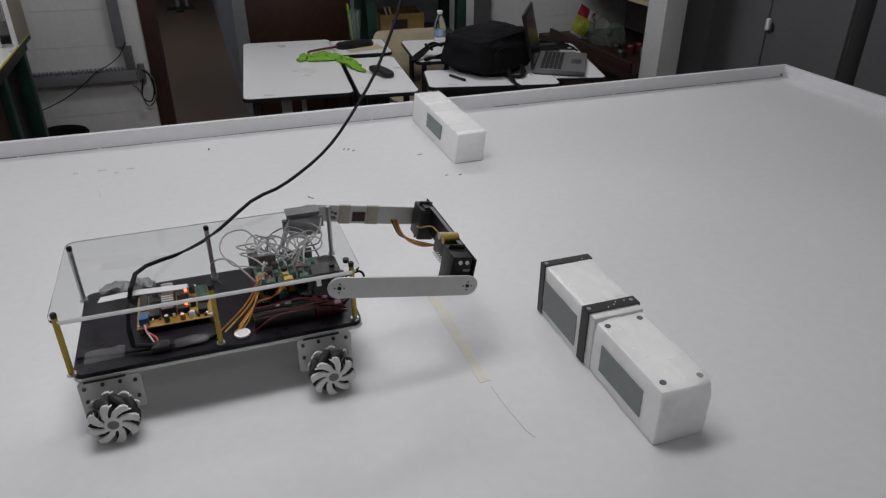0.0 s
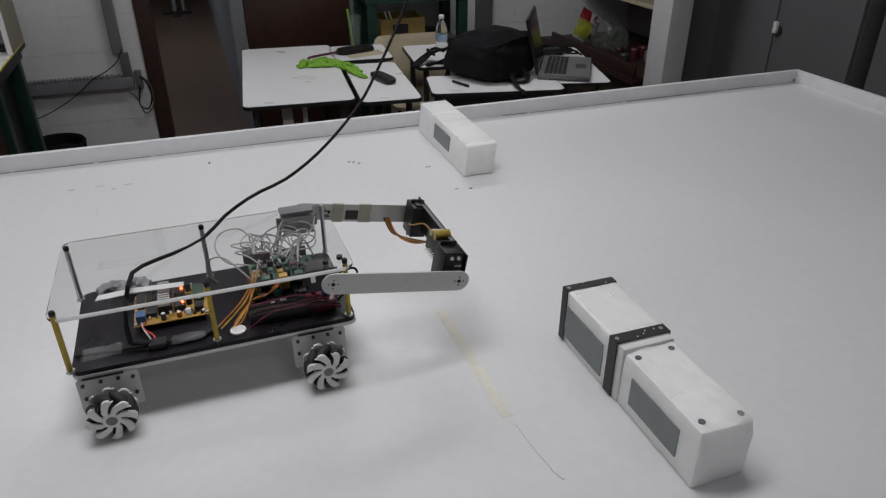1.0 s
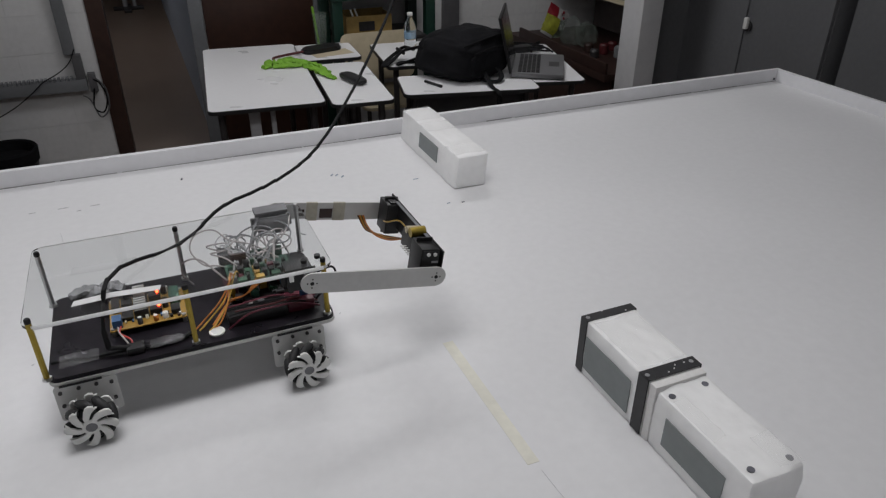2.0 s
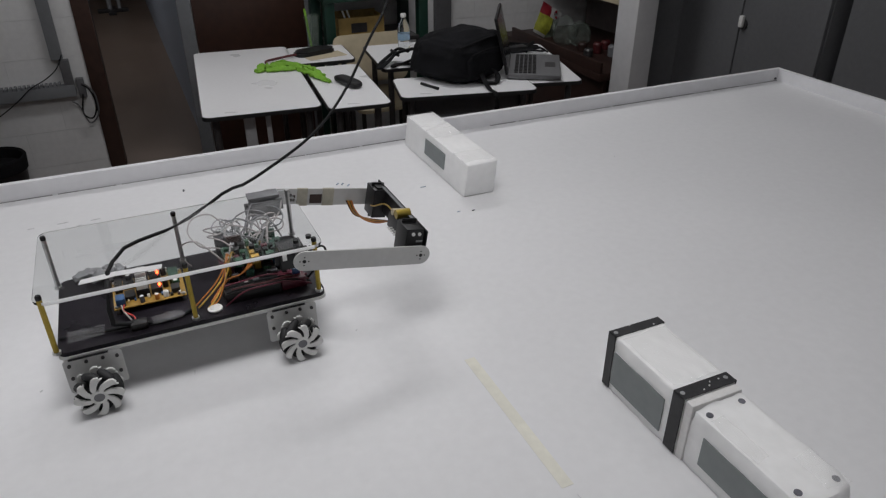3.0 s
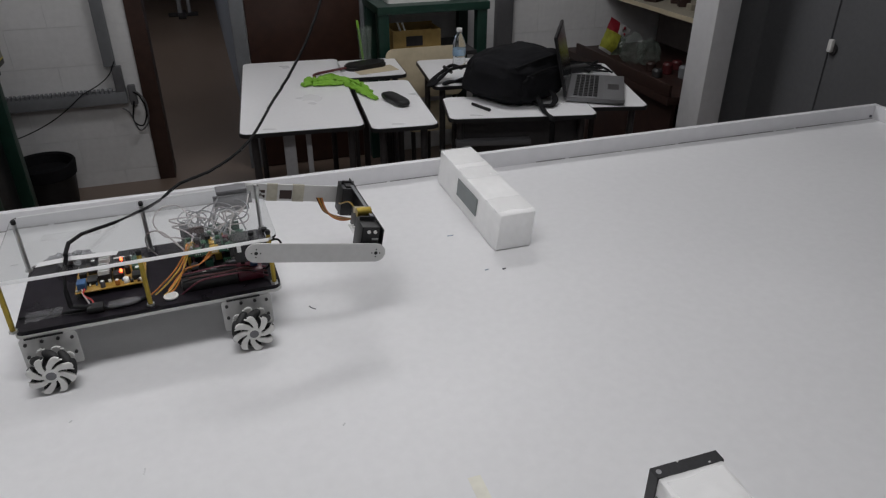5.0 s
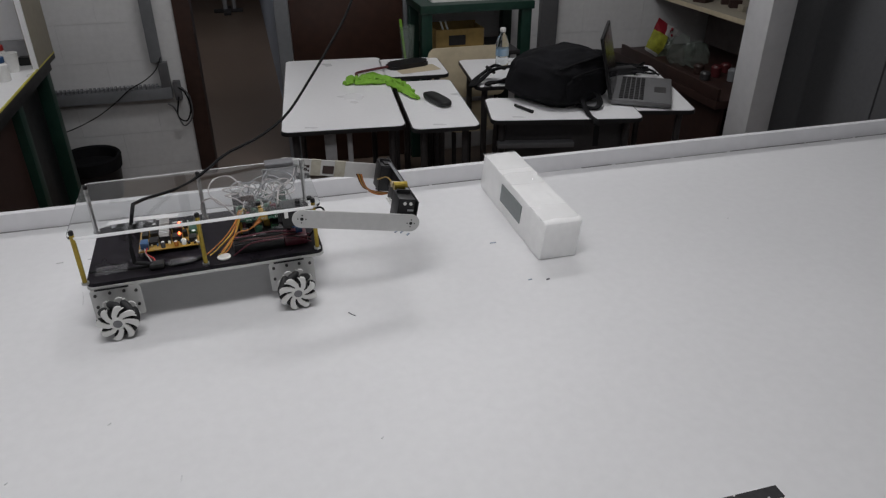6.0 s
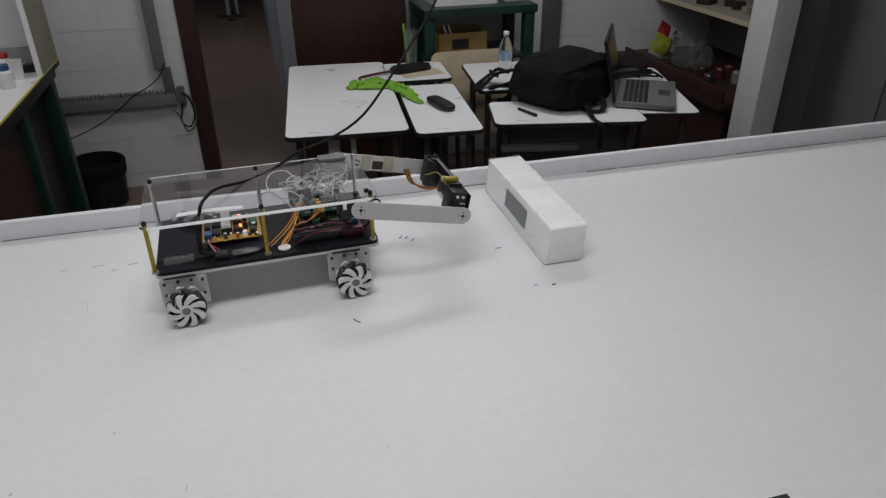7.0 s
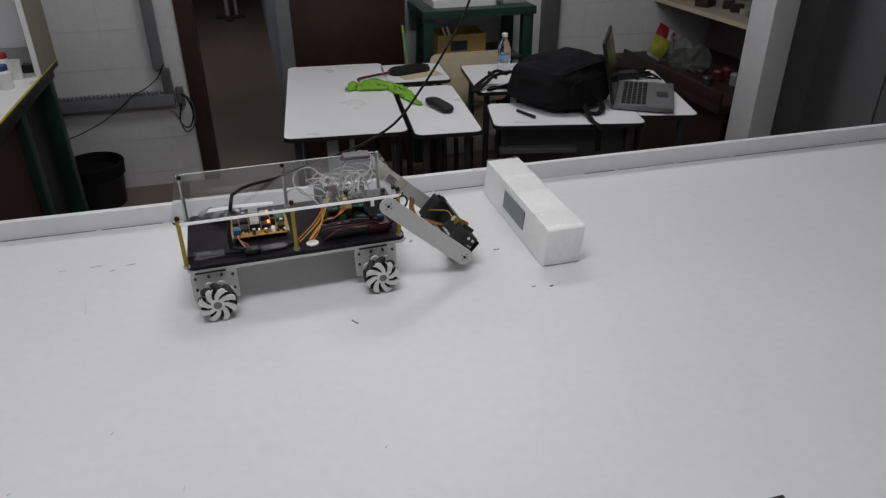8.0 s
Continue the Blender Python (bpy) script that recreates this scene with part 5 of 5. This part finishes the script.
s1 = arm_servo(L - 0.009, L + 0.0170, 0.208, 0.246, -0.023, 0.028, 0.228)
part("top_bar", box(B(), (L - 0.003, 0.212, 0.0282), (L + 0.015, 0.240, 0.0310), 0.0006), M_BLACK, s1)
s2 = arm_servo(L - 0.022, L + 0.0060, 0.034, 0.074, -0.014, 0.037, 0.060)
for dx in (-0.012, -0.002):
    part("screw_head", rod(B(), (L + dx, 0.0308, 0.030), (L + dx, 0.0326, 0.030), 0.0028, 10), M_WPLAS, s2)
part("label_bar", box(B(), (L - 0.006, 0.0314, 0.0170), (L + 0.004, 0.0324, 0.0198)), M_LEG_GREY, s2)
part("bracket_strip", box(B(), (L + 0.004, 0.074, 0.0325), (L + 0.0098, 0.212, 0.0338), 0.0005), M_DUCT, arm, "thin metal strip between the servos")
part("brass_spacer", rod(B(), (L - 0.014, 0.100, 0.032), (L + 0.009, 0.100, 0.035), 0.0075, 12), M_BRASS, arm, "brass spacer")
part("brass_spacer", rod(B(), (L - 0.014, 0.115, 0.030), (L + 0.009, 0.115, 0.030), 0.0055, 10), M_CREAM, arm)
part("connector_block", box(B(), (L - 0.013, 0.078, 0.0), (L + 0.010, 0.130, 0.026), 0.001), M_BLACK, arm)
for k in range(5):
    part("pin", rod(B(), (L - 0.022, 0.080 + 0.007 * k, 0.006), (L - 0.013, 0.080 + 0.007 * k, 0.006), 0.0012, 6), M_WPLAS, arm)
for k in range(6):
    part("wire", hose(B(), [(L - 0.034 - 0.002 * k, 0.246, -0.006), (L - 0.030, 0.236, -0.018 - 0.002 * k), (L - 0.026 + 0.002 * k, 0.205, -0.022), (L - 0.018, 0.165 + 0.003 * k, -0.012), (L - 0.010, 0.128, 0.008)], 0.0012, 6), (M_WIRE_O, M_WIRE_O, M_BROWN, M_WIRE_Y, M_WIRE_O, M_BROWN)[k], arm)
part("wire", hose(B(), [(L - 0.012, 0.21, 0.0), (L - 0.018, 0.18, 0.012), (L - 0.014, 0.145, 0.030), (L - 0.006, 0.122, 0.024)], 0.0012, 6), M_WIRE_Y, arm)

# ---------------------------------------------------------------- the power cord, in short rigid pieces
cord = thing("power_cord", pose(0, 0, 0), "thin black power cord held up above the robot", "cord")
PIECE, COUNT = 0.026, 46
bm = hose(B(), [(0, 0, -0.0006), (0, 0, PIECE * 0.33), (0, 0, PIECE * 0.66), (0, 0, PIECE + 0.0006)], 0.0026, 8, 0, 1.3)
bmesh.ops.create_uvsphere(bm, u_segments=8, v_segments=6, radius=0.0028)
cord_mesh = mesh_of("cord_piece", bm, M_CORD, 60)
PIECES = []
for k in range(COUNT):
    ob = new("cord_piece", cord_mesh)
    ob.parent = cord
    PIECES.append(ob)

# ---------------------------------------------------------------- what moves
ROBOT_ROWS = [
    (0, -0.4824, -0.0877, 0.50),
    (0.5, -0.4864, -0.0451, 0.73),
    (1, -0.4879, 0.0009, 0.90),
    (1.5, -0.4916, 0.0515, 0.85),
    (3, -0.5039, 0.2264, 0.65),
    (3.5, -0.5051, 0.2811, 0.80),
    (4, -0.5052, 0.3421, 0.73),
    (5.5, -0.5009, 0.5188, 2.95),
    (6, -0.4864, 0.5795, 2.65),
    (6.5, -0.4408, 0.6004, 2.42),
    (7, -0.3965, 0.6103, 2.42),
    (7.5, -0.3910, 0.6102, 2.31),
    (8, -0.3469, 0.6155, 2.43),
]
ARM_ROWS = [(0.0, 10.4), (3.5, 10.6), (5.5, 11.2), (6.5, 11.4), (7.0, 12.2), (7.2, 17.0), (7.5, 31.2), (7.7, 39.5), (7.8, 41.5), (8.0, 41.8)]
CORD_ROWS = {
    0: [(-0.566, 0.012, 0.176), (-0.549, 0.042, 0.171), (-0.493, 0.102, 0.155), (-0.45, 0.142, 0.165), (-0.405, 0.182, 0.179), (-0.352, 0.222, 0.181), (-0.273, 0.272, 0.213), (-0.202, 0.332, 0.268), (-0.152, 0.382, 0.318), (-0.093, 0.452, 0.403)],
    1: [(-0.572, 0.101, 0.175), (-0.555, 0.131, 0.169), (-0.491, 0.191, 0.159), (-0.448, 0.231, 0.176), (-0.402, 0.271, 0.184), (-0.345, 0.311, 0.188), (-0.279, 0.361, 0.21), (-0.209, 0.421, 0.248), (-0.159, 0.471, 0.289), (-0.071, 0.541, 0.409)],
    1.5: [(-0.578, 0.152, 0.173), (-0.558, 0.182, 0.171), (-0.486, 0.242, 0.155), (-0.442, 0.282, 0.175), (-0.402, 0.322, 0.178), (-0.334, 0.362, 0.183), (-0.258, 0.412, 0.207), (-0.2, 0.472, 0.242), (-0.144, 0.522, 0.297), (-0.058, 0.592, 0.406)],
    3.0: [(-0.595, 0.326, 0.159), (-0.57, 0.356, 0.172), (-0.503, 0.416, 0.159), (-0.469, 0.456, 0.153), (-0.414, 0.496, 0.167), (-0.366, 0.536, 0.162), (-0.246, 0.586, 0.205), (-0.164, 0.646, 0.255), (-0.091, 0.696, 0.337), (-0.026, 0.766, 0.392)],
    3.5: [(-0.598, 0.381, 0.163), (-0.58, 0.411, 0.174), (-0.504, 0.471, 0.162), (-0.455, 0.511, 0.174), (-0.412, 0.551, 0.172), (-0.366, 0.591, 0.166), (-0.285, 0.641, 0.188), (-0.211, 0.701, 0.222), (-0.156, 0.751, 0.268), (-0.054, 0.821, 0.385)],
    4.0: [(-0.598, 0.442, 0.163), (-0.582, 0.472, 0.169), (-0.53, 0.532, 0.152), (-0.486, 0.572, 0.148), (-0.449, 0.612, 0.158), (-0.39, 0.652, 0.159), (-0.304, 0.702, 0.18), (-0.242, 0.762, 0.211), (-0.154, 0.812, 0.299), (-0.069, 0.882, 0.405)],
    5.5: [(-0.589, 0.619, 0.179), (-0.568, 0.649, 0.174), (-0.526, 0.709, 0.16), (-0.488, 0.749, 0.162), (-0.451, 0.789, 0.176), (-0.394, 0.829, 0.183), (-0.335, 0.879, 0.207), (-0.281, 0.939, 0.262), (-0.231, 0.989, 0.311), (-0.173, 1.059, 0.388)],
    6.0: [(-0.578, 0.68, 0.177), (-0.557, 0.71, 0.171), (-0.513, 0.77, 0.159), (-0.476, 0.81, 0.167), (-0.439, 0.85, 0.18), (-0.383, 0.89, 0.189), (-0.325, 0.94, 0.212), (-0.269, 1.0, 0.262), (-0.222, 1.05, 0.31), (-0.162, 1.12, 0.381)],
    6.5: [(-0.527, 0.7, 0.179), (-0.504, 0.73, 0.175), (-0.455, 0.79, 0.162), (-0.415, 0.83, 0.167), (-0.373, 0.87, 0.178), (-0.313, 0.91, 0.184), (-0.253, 0.96, 0.211), (-0.193, 1.02, 0.261), (-0.143, 1.07, 0.309), (-0.078, 1.14, 0.38)],
    7: [(-0.486, 0.71, 0.167), (-0.464, 0.74, 0.174), (-0.41, 0.8, 0.158), (-0.365, 0.84, 0.16), (-0.318, 0.88, 0.171), (-0.252, 0.92, 0.177), (-0.182, 0.97, 0.199), (-0.114, 1.03, 0.251), (-0.058, 1.08, 0.302), (0.017, 1.15, 0.377)],
    7.5: [(-0.48, 0.71, 0.17), (-0.455, 0.74, 0.173), (-0.401, 0.8, 0.157), (-0.357, 0.84, 0.161), (-0.31, 0.88, 0.171), (-0.244, 0.92, 0.177), (-0.175, 0.97, 0.199), (-0.107, 1.03, 0.25), (-0.052, 1.08, 0.301), (0.023, 1.15, 0.374)],
    8: [(-0.437, 0.716, 0.171), (-0.412, 0.745, 0.172), (-0.354, 0.806, 0.157), (-0.303, 0.846, 0.155), (-0.249, 0.886, 0.154), (-0.18, 0.926, 0.162), (-0.106, 0.975, 0.184), (-0.035, 1.035, 0.237), (0.023, 1.086, 0.29), (0.095, 1.156, 0.368)],
}


def robot_at(t):
    rows = ROBOT_ROWS
    for a, b in zip(rows, rows[1:]):
        if t <= b[0]:
            u = (t - a[0]) / (b[0] - a[0])
            return [p + (q - p) * u for p, q in zip(a[1:], b[1:])]
    return list(rows[-1][1:])


def cord_line(t):
    """The cord's middle line: fixed to the robot's deck and plate, then free up to above the scene."""
    x, y, a = robot_at(t)
    m = pose(x, y, 0, 0, 0, a)
    path = [m @ Vector(q) for q in ((-0.075, 0.066, 0.088), (-0.098, 0.063, 0.092), (-0.099, 0.064, 0.13), (-0.090, 0.070, 0.166))]
    path += [Vector(q) for q in CORD_ROWS[t]]
    path += [path[-1] + (path[-1] - path[-2]).normalized() * s + Vector((0, 0, s * 0.4)) for s in (0.15, 0.4, 0.8)]
    return spline(path, 10)


def cord_poses(t):
    pts = cord_line(t)
    out, i, here = [], 0, pts[0].copy()
    while len(out) < COUNT and i < len(pts) - 1:
        while i < len(pts) - 1 and (pts[i + 1] - here).length < PIECE:
            i += 1
        if i >= len(pts) - 1:
            break
        a, b = pts[i], pts[i + 1]
        lo, hi = 0.0, 1.0
        for _ in range(24):
            mid = (lo + hi) / 2
            if (a.lerp(b, mid) - here).length < PIECE:
                lo = mid
            else:
                hi = mid
        nxt = a.lerp(b, hi)
        d = (nxt - here).normalized()
        out.append(Matrix.Translation(here) @ d.to_track_quat("Z", "Y").to_matrix().to_4x4())
        here = nxt
    return out


def motions():
    walk(robot, [(t, pose(x, y, 0, 0, 0, a)) for t, x, y, a in ROBOT_ROWS])
    walk(arm, [(t, pose(*ARM, 0, a)) for t, a in ARM_ROWS])
    for w, way in WHEELS:
        base, turn, last, rows = w.matrix_basis.translation.copy(), 0.0, robot_at(0.0), []
        for k in range(41):
            t = k * 0.2
            now = robot_at(t)
            turn += math.degrees((now[0] - last[0] + way * (now[1] - last[1])) / WR)
            last = now
            rows.append((t, Matrix.Translation(base) @ pose(0, 0, 0, 0, turn)))
        walk(w, rows)
    times = sorted(CORD_ROWS)
    poses = {t: cord_poses(t) for t in times}
    for k, ob in enumerate(PIECES):
        walk(ob, [(t, poses[t][k]) for t in times])


motions()
